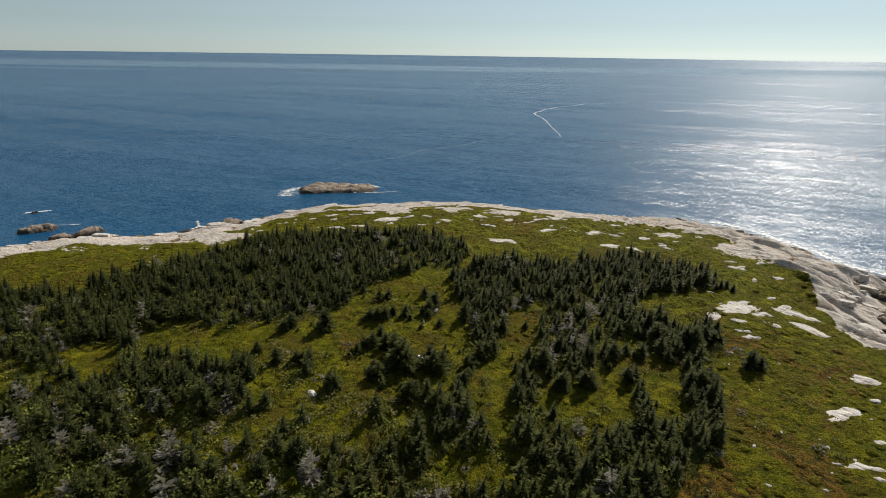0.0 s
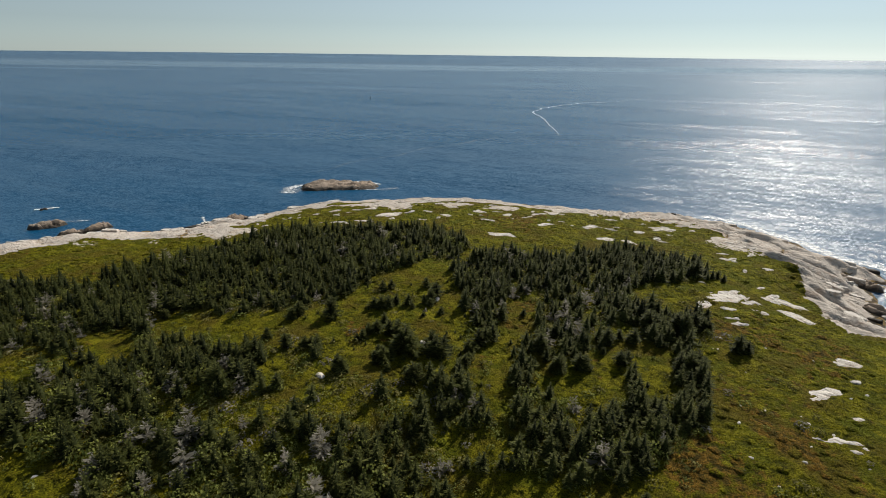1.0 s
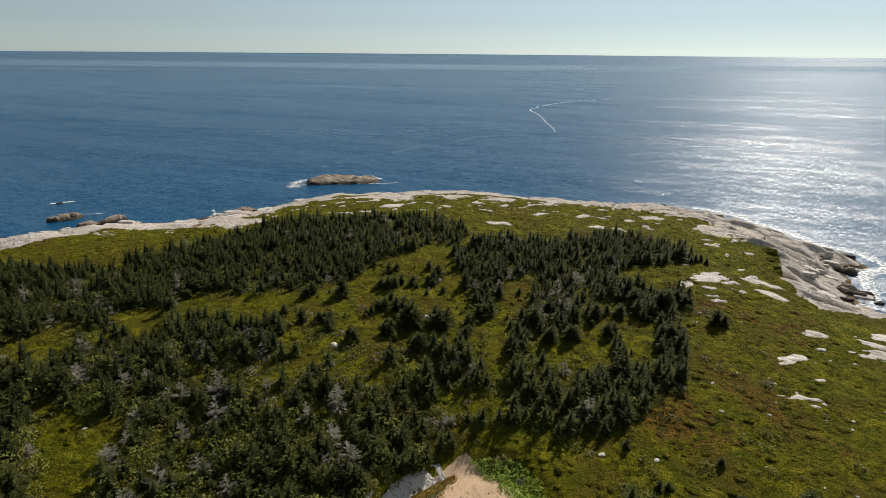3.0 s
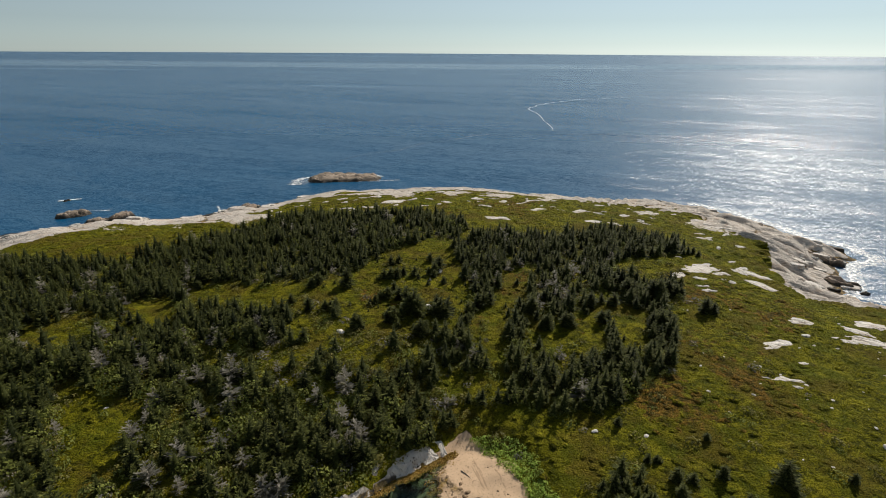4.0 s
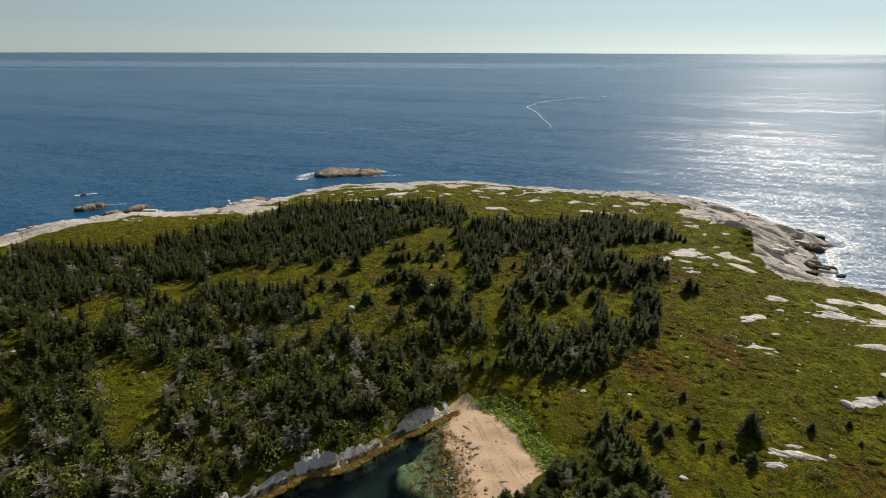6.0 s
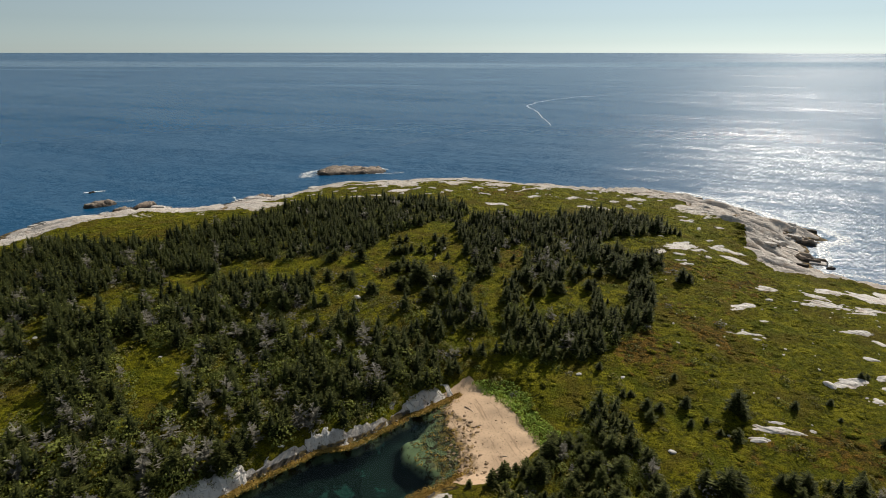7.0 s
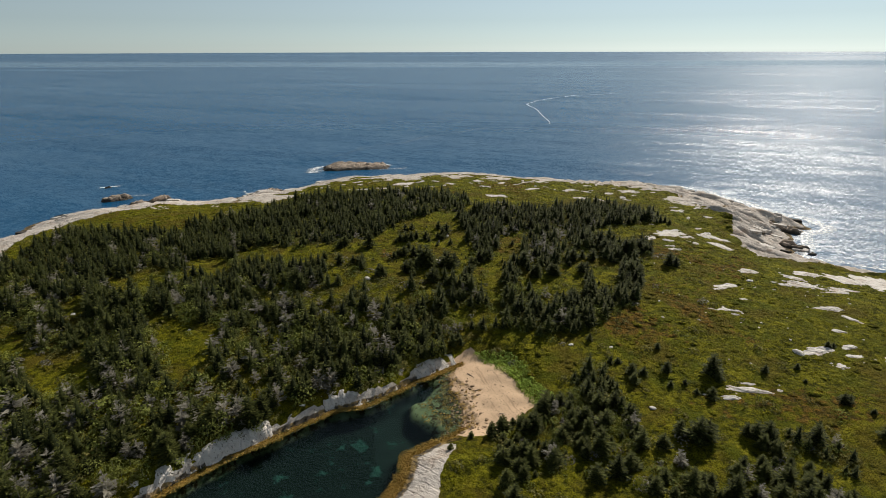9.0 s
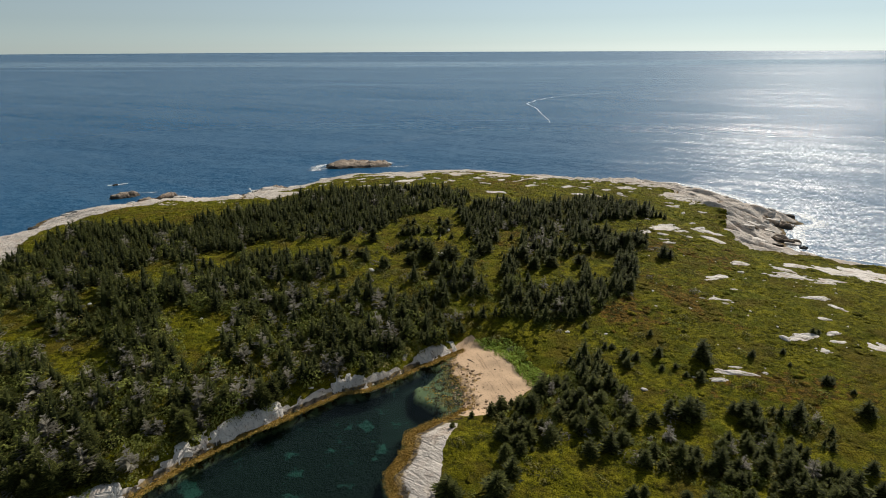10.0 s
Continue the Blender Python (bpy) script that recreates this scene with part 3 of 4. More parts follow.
# x, y, height of trees that stand by themselves
LONE_MIDDLE = [(-5.5, 113.8, 2.8), (-3.1, 109.0, 4.1), (-4.2, 106.2, 3.7), (-11.9, 104.7, 2.6), (-9.1, 104.1, 2.9), (-8.1, 102.4, 1.6), (-5.6, 105.2, 2.4), (-4.2, 103.9, 2.4), (-1.9, 101.2, 2.3), (-5.6, 99.3, 1.3),
               (-11.7, 92.3, 3.6), (-9.9, 91.0, 4.3), (-8.3, 87.0, 5.8), (-7.1, 85.5, 5.5), (-9.1, 86.0, 4.6), (-11.8, 82.2, 4.0), (-10.7, 83.7, 2.7), (-11.0, 79.8, 1.6), (-6.2, 77.4, 4.1), (-5.3, 78.4, 3.3),
               (-7.2, 77.9, 2.4), (-7.8, 79.9, 1.3), (-3.4, 88.1, 4.0), (-2.2, 84.7, 5.1), (-1.1, 86.2, 4.2), (-3.6, 85.2, 3.5), (3.8, 87.3, 3.1), (4.7, 87.7, 2.4), (2.3, 80.8, 1.8), (2.9, 82.9, 2.7), (3.6, 84.4, 2.3),
               (2.0, 82.0, 2.3), (5.7, 90.0, 4.3), (7.2, 91.3, 3.6), (8.5, 92.2, 3.6)]
LONE_WEST = [(-24.6, 97.9, 5.5), (-31.5, 98.3, 3.8), (-32.6, 96.9, 3.1), (-19.9, 115.8, 2.3), (-15.6, 112.0, 2.8), (-13.7, 112.7, 2.5), (-16.5, 102.8, 2.9), (-14.9, 102.6, 3.4), (-13.2, 102.4, 3.4), (-13.4, 95.8, 2.7),
               (-14.4, 92.4, 3.4), (-16.1, 92.6, 2.4), (-17.0, 89.7, 2.6), (-18.0, 89.4, 1.7), (-26.1, 86.0, 2.5), (-24.8, 85.4, 3.4), (-27.3, 86.0, 2.3), (-13.4, 82.0, 2.9), (-13.2, 85.0, 2.3), (-19.6, 78.8, 3.3),
               (-18.8, 78.0, 3.3), (-60.6, 99.1, 2.5), (-30.9, 85.9, 3.4), (-35.5, 88.9, 2.6), (-28.9, 73.5, 3.1)]
LONE_EAST = [(41.5, 98.2, 5.1), (42.7, 97.6, 4.4), (47.0, 97.0, 5.4), (48.6, 96.7, 5.4), (51.8, 99.6, 4.4), (53.3, 98.7, 3.4), (54.4, 98.6, 2.9), (56.8, 105.0, 2.3), (55.7, 106.2, 2.3), (57.0, 91.0, 4.6),
               (58.8, 90.9, 3.4), (31.2, 91.3, 4.5), (34.2, 93.3, 2.6), (36.6, 92.2, 3.6), (29.6, 87.9, 1.6), (23.9, 83.0, 3.9), (25.1, 83.2, 3.4), (32.0, 84.9, 3.2), (33.5, 85.7, 2.7), (20.0, 82.1, 4.0), (19.0, 82.3, 2.9),
               (42.4, 83.2, 4.6), (44.2, 83.2, 4.9), (46.5, 82.9, 3.9), (46.1, 84.8, 4.4), (69.0, 127.0, 2.6), (69.7, 125.1, 2.3), (15.9, 102.0, 1.8), (17.5, 88.7, 4.7)]
LONE_COVE = [(32.2, 42.4, 2.7), (31.9, 39.5, 2.4), (27.1, 54.3, 2.0), (29.3, 46.3, 1.7), (30.7, 46.4, 1.4), (19.3, 16.2, 3.3), (22.5, 16.9, 4.3), (24.6, 18.3, 3.1), (30.8, 22.5, 2.8), (27.7, 22.6, 3.8),
               (-2.8, 8.7, 4.0), (-1.6, 8.3, 3.0), (4.3, 7.9, 4.9), (6.7, 11.8, 4.1), (6.2, 15.5, 3.2), (22.9, 7.4, 2.5), (24.6, 7.8, 1.9), (29.9, 6.5, 1.8), (5.4, 26.7, 1.6), (1.5, 27.3, 1.6), (-1.9, 24.5, 1.4)]
LONE_MEADOW = [(38.8, 42.6, 2.7), (46.3, 40.8, 4.8), (46.8, 39.0, 2.1), (56.2, 41.1, 1.9), (62.5, 41.9, 1.4), (73.1, 49.7, 1.5), (74.3, 49.8, 1.2), (43.6, 34.2, 2.5), (41.6, 35.7, 1.2), (37.9, 38.2, 1.4),
               (40.7, 38.6, 1.2), (34.3, 42.2, 2.0), (39.7, 50.3, 1.6), (61.5, 37.7, 0.9), (36.6, 23.1, 5.2), (38.0, 23.6, 4.2), (34.6, 25.2, 3.2), (47.4, 23.8, 3.5), (45.6, 23.8, 3.5), (64.9, 22.8, 3.3), (65.4, 22.2, 2.5),
               (64.0, 31.3, 2.4), (65.2, 31.6, 1.7), (57.4, 10.6, 2.6), (50.4, 10.2, 2.7), (51.6, 7.8, 2.2), (53.9, 22.3, 3.6), (66.9, 28.3, 1.0)]


def spruce_arrays(rng, levels, around, ragged=1.0, bare=0.0, taper=0.92):
    """Crown of a spruce one metre high: whorls of boughs, each a spine with side shoots. Vertices, triangles, nearness to the tip."""
    verts, tris, tips = [], [], []

    def blade(p, q, width, tone):
        side = np.cross(q - p, (0, 0, 1.0))
        side = side / (np.linalg.norm(side) + 1e-9) * width
        k = len(verts)
        verts.extend([p + side, q, p - side])
        tris.append((k, k + 1, k + 2))
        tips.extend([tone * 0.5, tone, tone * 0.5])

    def shoot(p, q, width, tone):
        side = np.cross(q - p, (0, 0, 1.0))
        side = side / (np.linalg.norm(side) + 1e-9) * width
        side[2] += rng.uniform(-0.6, 0.6) * width
        base = p + 0.35 * (q - p)
        k = len(verts)
        verts.extend([p, base + side, q, base - side])
        tris.extend([(k, k + 1, k + 2), (k, k + 2, k + 3)])
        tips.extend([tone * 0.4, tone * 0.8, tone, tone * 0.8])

    lean = rng.uniform(-0.05, 0.05, 2)
    windward, lopsided = rng.uniform(0, 6.28), rng.uniform(0.04, 0.18)
    for level in range(levels):
        f = (level + rng.uniform(-0.3, 0.3)) / levels
        z = 0.06 + 0.92 * f
        reach = (0.35 * max(0.0, 1 - f) ** taper + 0.018) * (0.8 + 0.2 * min(1, max(f, 0) / 0.15)) * rng.uniform(0.75, 1.2)
        count = max(4, int(around * (1 - 0.45 * f)))
        turn = rng.uniform(0, 6.28)
        for b in range(count):
            if rng.random() < bare:
                continue
            a = turn + 6.283 * b / count + rng.uniform(-0.35, 0.35)
            length = reach * (1 + ragged * rng.uniform(-0.45, 0.35)) * (1 - lopsided * math.cos(a - windward))
            rise = 0.26 - 0.38 * (1 - f) + rng.uniform(-0.15, 0.15)
            way = np.array([math.cos(a), math.sin(a), rise])
            root = np.array([lean[0] * f, lean[1] * f, z])
            end = root + way * length + np.array([0, 0, 0.22 * length])
            shoot(root, end, 0.11 * length + 0.006, 1.0)
            cross = np.array([-math.sin(a), math.cos(a), 0.1])
            for s, far in ((-1, 0.35), (1, 0.45), (-1, 0.68), (1, 0.75)):
                p = root + way * length * far
                reach_side = (0.5 - 0.3 * far) * length
                blade(p, p + (0.8 * way + s * 0.8 * cross + np.array([0, 0, rng.uniform(0.0, 0.5)])) * reach_side, 0.10 * length, 0.85)
    top = np.array([lean[0], lean[1], 1.0])
    shoot(top - (0, 0, 0.12), top, 0.02, 1.0)
    # heart of the crown: cone added to fill it, inner shade left in its colour
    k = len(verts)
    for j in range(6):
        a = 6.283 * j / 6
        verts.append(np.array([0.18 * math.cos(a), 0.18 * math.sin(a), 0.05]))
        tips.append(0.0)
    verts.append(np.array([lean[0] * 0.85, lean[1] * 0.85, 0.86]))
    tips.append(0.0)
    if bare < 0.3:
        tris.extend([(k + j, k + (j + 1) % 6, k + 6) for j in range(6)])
    return np.array(verts), np.array(tris), np.array(tips)


def bush_arrays(rng, shoots, flat=0.7):
    """A rounded bush one metre across the half: leafy sprays on a lumpy dome."""
    verts, tris, tips = [], [], []
    spread = 1.9 / math.sqrt(shoots)
    bumps = rng.normal(size=(7, 3))
    bumps[:, 2] = np.abs(bumps[:, 2])
    bumps /= np.linalg.norm(bumps, axis=1)[:, None]
    for s in range(shoots):
        n = rng.normal(size=3)
        n[2] = abs(n[2]) * 1.1 + 0.02
        n /= np.linalg.norm(n)
        r = 0.62 + 0.34 * (bumps @ n).max() ** 3 + rng.uniform(-0.16, 0.1)
        p = n * r * np.array([1, 1, flat])
        face = n + rng.normal(size=3) * 0.38
        face /= np.linalg.norm(face)
        one = np.cross(face, rng.normal(size=3))
        one /= np.linalg.norm(one) + 1e-9
        two = np.cross(face, one)
        size = rng.uniform(0.55, 1.05) * spread
        k = len(verts)
        verts.extend([p - one * size * 0.5, p + two * size * 0.5, p + one * size * 0.7, p - two * size * 0.5])
        tris.extend([(k, k + 1, k + 2), (k, k + 2, k + 3)])
        tips.extend([0.3, 0.7, 1.0, 0.7])
    return np.array(verts), np.array(tris), np.array(tips)


def crown_mesh(name, arrays, material, tone=0.0):
    v, t, tip = arrays
    me = mesh_of(name, v, t, material)
    paint(me, "tint", np.stack([np.full(len(v), tone), tip, tip * 0, tip * 0 + 1], -1))
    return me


def trunk_mesh():
    v, f = [], []
    for k, (z, r) in enumerate([(-0.04, 0.026), (0.1, 0.018), (0.5, 0.012), (0.95, 0.003)]):
        v += [(r * math.cos(1.0472 * j), r * math.sin(1.0472 * j), z) for j in range(6)]
        if k:
            f += [((k - 1) * 6 + j, (k - 1) * 6 + (j + 1) % 6, k * 6 + (j + 1) % 6, k * 6 + j) for j in range(6)]
    return mesh_of("trunk", v, f, BARK, True)


rng = np.random.default_rng(4)
TRUNK = trunk_mesh()
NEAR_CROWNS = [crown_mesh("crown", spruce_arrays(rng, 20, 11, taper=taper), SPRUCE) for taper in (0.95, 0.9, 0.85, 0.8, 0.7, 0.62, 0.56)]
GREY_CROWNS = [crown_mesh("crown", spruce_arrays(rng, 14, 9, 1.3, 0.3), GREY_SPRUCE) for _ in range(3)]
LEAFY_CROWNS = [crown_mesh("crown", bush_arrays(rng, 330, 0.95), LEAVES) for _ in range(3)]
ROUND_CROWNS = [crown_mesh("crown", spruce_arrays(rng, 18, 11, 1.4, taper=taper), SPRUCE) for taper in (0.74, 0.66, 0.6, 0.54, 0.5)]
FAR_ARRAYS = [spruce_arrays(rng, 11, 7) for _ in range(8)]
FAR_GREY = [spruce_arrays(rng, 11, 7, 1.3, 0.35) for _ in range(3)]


def tree(name, crown, x, y, z, tall, wide, label, category, group):
    root = new(name)
    root.location, root.rotation_euler, root.scale = (x, y, z - 0.05), (0, 0, rng.uniform(0, 6.28)), (wide, wide, tall)
    for part_name, data in (("trunk", TRUNK), ("crown", crown)):
        ob = new(part_name, data)
        ob.parent = root
    return tagged(root, label, category, group)


def scatter(polygons, gap, seed):
    """Places about gap metres apart within the polygons."""
    r = np.random.default_rng(seed)
    spots = []
    for poly in polygons:
        px, py = np.array(poly, float).T
        gx, gy = np.meshgrid(np.arange(px.min(), px.max(), gap), np.arange(py.min(), py.max(), gap))
        gx, gy = gx.ravel() + r.uniform(-0.48, 0.48, gx.size) * gap, gy.ravel() + r.uniform(-0.48, 0.48, gx.size) * gap
        ok = within(gx, gy, poly)
        spots.append(np.stack([gx[ok], gy[ok]], -1))
    return np.concatenate(spots)


def in_any(p, polygons):
    inside = np.zeros(len(p), bool)
    for poly in polygons:
        inside |= within(p[:, 0], p[:, 1], poly)
    return inside


woods = np.concatenate([scatter(FOREST[:1], 2.0, 11), scatter(FOREST[1:], 1.85, 13)])
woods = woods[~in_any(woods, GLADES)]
chance = rng.random(len(woods))
near_cove = (woods[:, 0] < -15) & (woods[:, 1] < 78)
share = 0.95 - 0.06 * near_cove - 0.08 * ((woods[:, 0] < -45) & (woods[:, 1] < 34)) + 0.55 * lumps(woods[:, 0], woods[:, 1], 10, 111)
woods = woods[chance < np.where(in_any(woods, SCRUB), 0.16, share)]
woods = np.concatenate([woods, scatter(THICKETS, 1.75, 12)])
saplings = scatter([[(-50, 96), (-14, 126), (4, 132), (14, 98), (38, 96), (38, 76), (10, 62), (-34, 62), (-52, 74)]], 4.2, 14)
saplings = saplings[rng.random(len(saplings)) < 0.35]
woods = np.concatenate([woods, saplings])
young = np.arange(len(woods)) >= len(woods) - len(saplings)
ground_z, shore = height(woods[:, 0], woods[:, 1])
keep = shore > 1.9
woods, ground_z, young = woods[keep], ground_z[keep], young[keep]
tall = np.clip(rng.normal(3.5, 0.95, len(woods)) + 1.1 * lumps(woods[:, 0], woods[:, 1], 16, 121), 1.6, 6.2)
in_thicket = in_any(woods, THICKETS)
tall = tall + 0.5 * ((woods[:, 0] < -10) & (woods[:, 1] < 75) & ~young)
tall = np.where(in_thicket, tall * rng.uniform(0.5, 0.95, len(tall)), tall)
tall = np.where(young, rng.uniform(0.6, 1.5, len(tall)), tall)
greyness = rng.random(len(woods)) < 0.02 + 0.07 * ease(0.05, 0.5, lumps(woods[:, 0], woods[:, 1], 12, 131)) + 0.07 * (woods[:, 0] < -14) * (woods[:, 1] < 80) + 0.10 * (woods[:, 0] < -36) * (woods[:, 1] < 40)
leafy = ~greyness & (rng.random(len(woods)) < 0.04 + 0.16 * (woods[:, 1] < 78) + 0.10 * ((woods[:, 0] < -14) & (woods[:, 1] < 62)))
nearest = np.argsort(np.hypot(woods[:, 0] + 2, woods[:, 1] + 40))
single = np.zeros(len(woods), bool)
single[nearest[:300]] = True

SPRUCE_LABEL = "dark green wind-shaped spruce growing in coastal heath"
lone = LONE_MIDDLE + LONE_WEST + LONE_EAST + LONE_COVE + LONE_MEADOW
lone_z = height(np.array([p[0] for p in lone]), np.array([p[1] for p in lone]))[0]
for (x, y, tall_one), z_one in zip(lone, lone_z):
    tree("spruce_tree", ROUND_CROWNS[rng.integers(5)], x, y, float(z_one), tall_one * 0.95, tall_one * rng.uniform(0.88, 1.12) + 0.3, "dark green spruce standing alone in open heath", "tree", "lone spruces")
for i in np.flatnonzero(single):
    x, y = woods[i]
    if greyness[i]:
        tree("dying_spruce_tree", GREY_CROWNS[rng.integers(3)], x, y, float(ground_z[i]), tall[i], tall[i] * 1.05, "grey half-dead spruce hung with pale lichen", "tree", "dying spruces")
    elif leafy[i]:
        tree("leafy_tree", LEAFY_CROWNS[rng.integers(3)], x, y, float(ground_z[i]), tall[i] * 0.62, tall[i] * 0.52, "low round leafy tree with bright green foliage", "tree", "leafy trees")
    else:
        crown = ROUND_CROWNS[rng.integers(5)] if in_thicket[i] else NEAR_CROWNS[rng.integers(7)]
        tree("spruce_tree", crown, x, y, float(ground_z[i]), tall[i], tall[i] * rng.uniform(0.95, 1.15), SPRUCE_LABEL, "tree", "spruces of the wood")


def planted(name, arrays, material, spots, z, tall, wide, label, category):
    """Many plants joined into one mesh."""
    vs, ts, cs, k = [], [], [], 0
    for (x, y), g, h, w in zip(spots, z, tall, wide):
        v, t, tip = arrays[rng.integers(len(arrays))]
        a = rng.uniform(0, 6.28)
        c, s = math.cos(a) * w, math.sin(a) * w
        vs.append(np.stack([v[:, 0] * c - v[:, 1] * s + x, v[:, 0] * s + v[:, 1] * c + y, v[:, 2] * h + g - 0.05], -1))
        ts.append(t + k)
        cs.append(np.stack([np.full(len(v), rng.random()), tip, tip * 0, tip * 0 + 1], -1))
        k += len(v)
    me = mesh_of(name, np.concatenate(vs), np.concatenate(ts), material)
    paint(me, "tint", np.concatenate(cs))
    return tagged(new(name, me), label, category, kind="stuff")


rest = ~single
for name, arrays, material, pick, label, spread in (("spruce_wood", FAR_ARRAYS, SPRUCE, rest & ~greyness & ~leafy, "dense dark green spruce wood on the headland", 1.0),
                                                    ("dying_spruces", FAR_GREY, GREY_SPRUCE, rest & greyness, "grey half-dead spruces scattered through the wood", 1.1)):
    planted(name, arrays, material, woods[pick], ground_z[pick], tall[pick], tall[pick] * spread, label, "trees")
pick = rest & leafy
planted("leafy_trees", [bush_arrays(rng, 150, 0.95) for _ in range(4)], LEAVES, woods[pick], ground_z[pick], tall[pick] * 0.62, tall[pick] * 0.52, "low round leafy trees among the spruces", "trees")


# ---- low growth ----
def open_ground(gap, seed, x0, x1, y0, y1):
    r = np.random.default_rng(seed)
    gx, gy = np.meshgrid(np.arange(x0, x1, gap), np.arange(y0, y1, gap))
    gx, gy = gx.ravel() + r.uniform(-0.5, 0.5, gx.size) * gap, gy.ravel() + r.uniform(-0.5, 0.5, gx.size) * gap
    return np.stack([gx, gy], -1), r


SHRUB_ARRAYS = [bush_arrays(rng, 54, 0.85) for _ in range(8)]
spots, r = open_ground(1.45, 21, -150, 62, 2, 166)
z, shore = height(spots[:, 0], spots[:, 1])
wooded = in_any(spots, FOREST + THICKETS)
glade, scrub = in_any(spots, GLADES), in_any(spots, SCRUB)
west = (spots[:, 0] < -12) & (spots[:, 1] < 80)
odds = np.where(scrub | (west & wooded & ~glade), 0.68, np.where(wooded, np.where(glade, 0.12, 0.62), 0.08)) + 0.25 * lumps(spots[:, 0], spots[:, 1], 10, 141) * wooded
bare = covers(spots[:, 0], spots[:, 1], z, shore)
keep = (r.random(len(spots)) < odds) & (bare[:, 2] < 0.1) & (bare[:, 0] < 0.45) & (shore > 0.9) & (wooded | (spots[:, 0] < 62)) & ~((spots[:, 1] > 118) & ~wooded)
spots, z, scrub = spots[keep], z[keep], scrub[keep]
size = r.uniform(0.45, 1.2, len(spots)) ** 1.3 * np.where(scrub, 1.25, 1.15)
kind = r.random(len(spots))
for low, high, material, name, label in ((0.0, 0.54, HEATH, "low_shrubs", "dull olive heath shrubs between the trees"), (0.54, 0.91, LEAVES, "leafy_shrubs", "bright green leafy shrubs between the trees"),
                                         (0.91, 1.01, GREY_SPRUCE, "dead_brush", "grey lichen-covered dead brush")):
    pick = (kind >= low) & (kind < high)
    scale = 1.05 if material is GREY_SPRUCE else 1.0
    planted(name, SHRUB_ARRAYS, material, spots[pick], z[pick], size[pick] * scale, size[pick] * scale * 1.25, label, "shrubs")

def mound_arrays(rng):
    """A hummock one metre across the half: a lumpy low dome."""
    around, v, t = 9, [], []
    bulge = rng.uniform(0.75, 1.25, around)
    for s, z in ((1.0, -0.15), (0.86, 0.45), (0.5, 0.85)):
        v += [(s * bulge[j] * math.cos(0.698 * j + s), s * bulge[j] * math.sin(0.698 * j + s), z * rng.uniform(0.8, 1.2)) for j in range(around)]
    v.append((0, 0, 1.0))
    for k in range(2):
        for j in range(around):
            a, b, c, e = k * around + j, k * around + (j + 1) % around, (k + 1) * around + (j + 1) % around, (k + 1) * around + j
            t += [(a, b, c), (a, c, e)]
    t += [(2 * around + j, 2 * around + (j + 1) % around, 3 * around) for j in range(around)]
    return np.array(v), np.array(t)


# x, y, length, width, turn
SLABS_EAST = [(88.3, 79.2, 17.8, 4.2, -18), (87.0, 85.1, 5.1, 3.0, -48), (92.6, 89.4, 6.6, 4.4, 22), (100.9, 86.2, 8.1, 6.5, -59), (109, 84.5, 13.0, 12, -80), (84.2, 66.7, 5.5, 2.0, -6), (86.3, 61.5, 4.1, 1.3, -61),
              (80.0, 56.6, 2.4, 1.2, -36), (69.8, 48.3, 6.5, 3.0, 5), (77.5, 50.0, 3.4, 1.6, 7), (76.4, 46.4, 3.2, 1.3, -2), (71.7, 43.0, 2.9, 1.6, -14), (82.8, 44.3, 4.4, 3.3, -70)]
SLABS_MEADOW = [(50.3, 35.9, 7.0, 1.6, -21), (47.0, 33.9, 2.8, 1.2, -13), (51.2, 37.6, 3.3, 0.8, -21), (55.8, 35.4, 1.5, 0.7, -45), (65.9, 78.1, 6.4, 2.2, 21), (60.7, 66.0, 5.7, 1.4, -9), (61.6, 63.5, 1.3, 1.0, -27),
                (67.6, 71.7, 1.8, 1.4, 0), (66.0, 115.5, 9.0, 4.6, 25), (58.5, 110.5, 4.0, 2.6, 35), (80.8, 116.1, 8.7, 3.2, -30), (79.2, 109.2, 7.1, 3.4, -46), (70.0, 113.2, 2.2, 1.8, -13), (77.2, 89.6, 4.7, 2.8, -25)]
SLABS_NORTH = [(47.6, 154.4, 5.2, 3.4, -1), (53.9, 153.6, 3.2, 2.2, -5), (16.0, 155.4, 8.6, 3.6, -19), (30.8, 168.0, 5.5, 3.0, 27), (45.0, 166.9, 4.6, 3.0, 23), (-21.4, 177.0, 8.5, 5.6, 34), (-29.6, 168.4, 5.8, 3.0, -10),
               (-41.4, 182.9, 4.8, 3.5, 13), (-29.0, 185.9, 5.0, 3.5, 21), (-1.5, 176.9, 4.0, 3.0, -18), (10.2, 184.6, 4.7, 3.4, -35), (68.9, 168.9, 4.3, 2.0, 28), (73.5, 169.7, 4.8, 2.0, 24), (53.8, 152.0, 4.4, 3.0, -41), (64.4, 158.4, 2.5, 1.8, 0)]


def on_slab(p):
    """Whether places lie on one of the bare slabs."""
    inside = np.zeros(len(p), bool)
    for x, y, long, wide, turn in SLABS_EAST + SLABS_MEADOW + SLABS_NORTH:
        c, s = math.cos(radians(turn)), math.sin(radians(turn))
        u, w = (p[:, 0] - x) * c + (p[:, 1] - y) * s, (p[:, 1] - y) * c - (p[:, 0] - x) * s
        inside |= (u / (long * 0.6 + 0.5)) ** 2 + (w / (wide * 0.6 + 0.5)) ** 2 < 1
    return inside


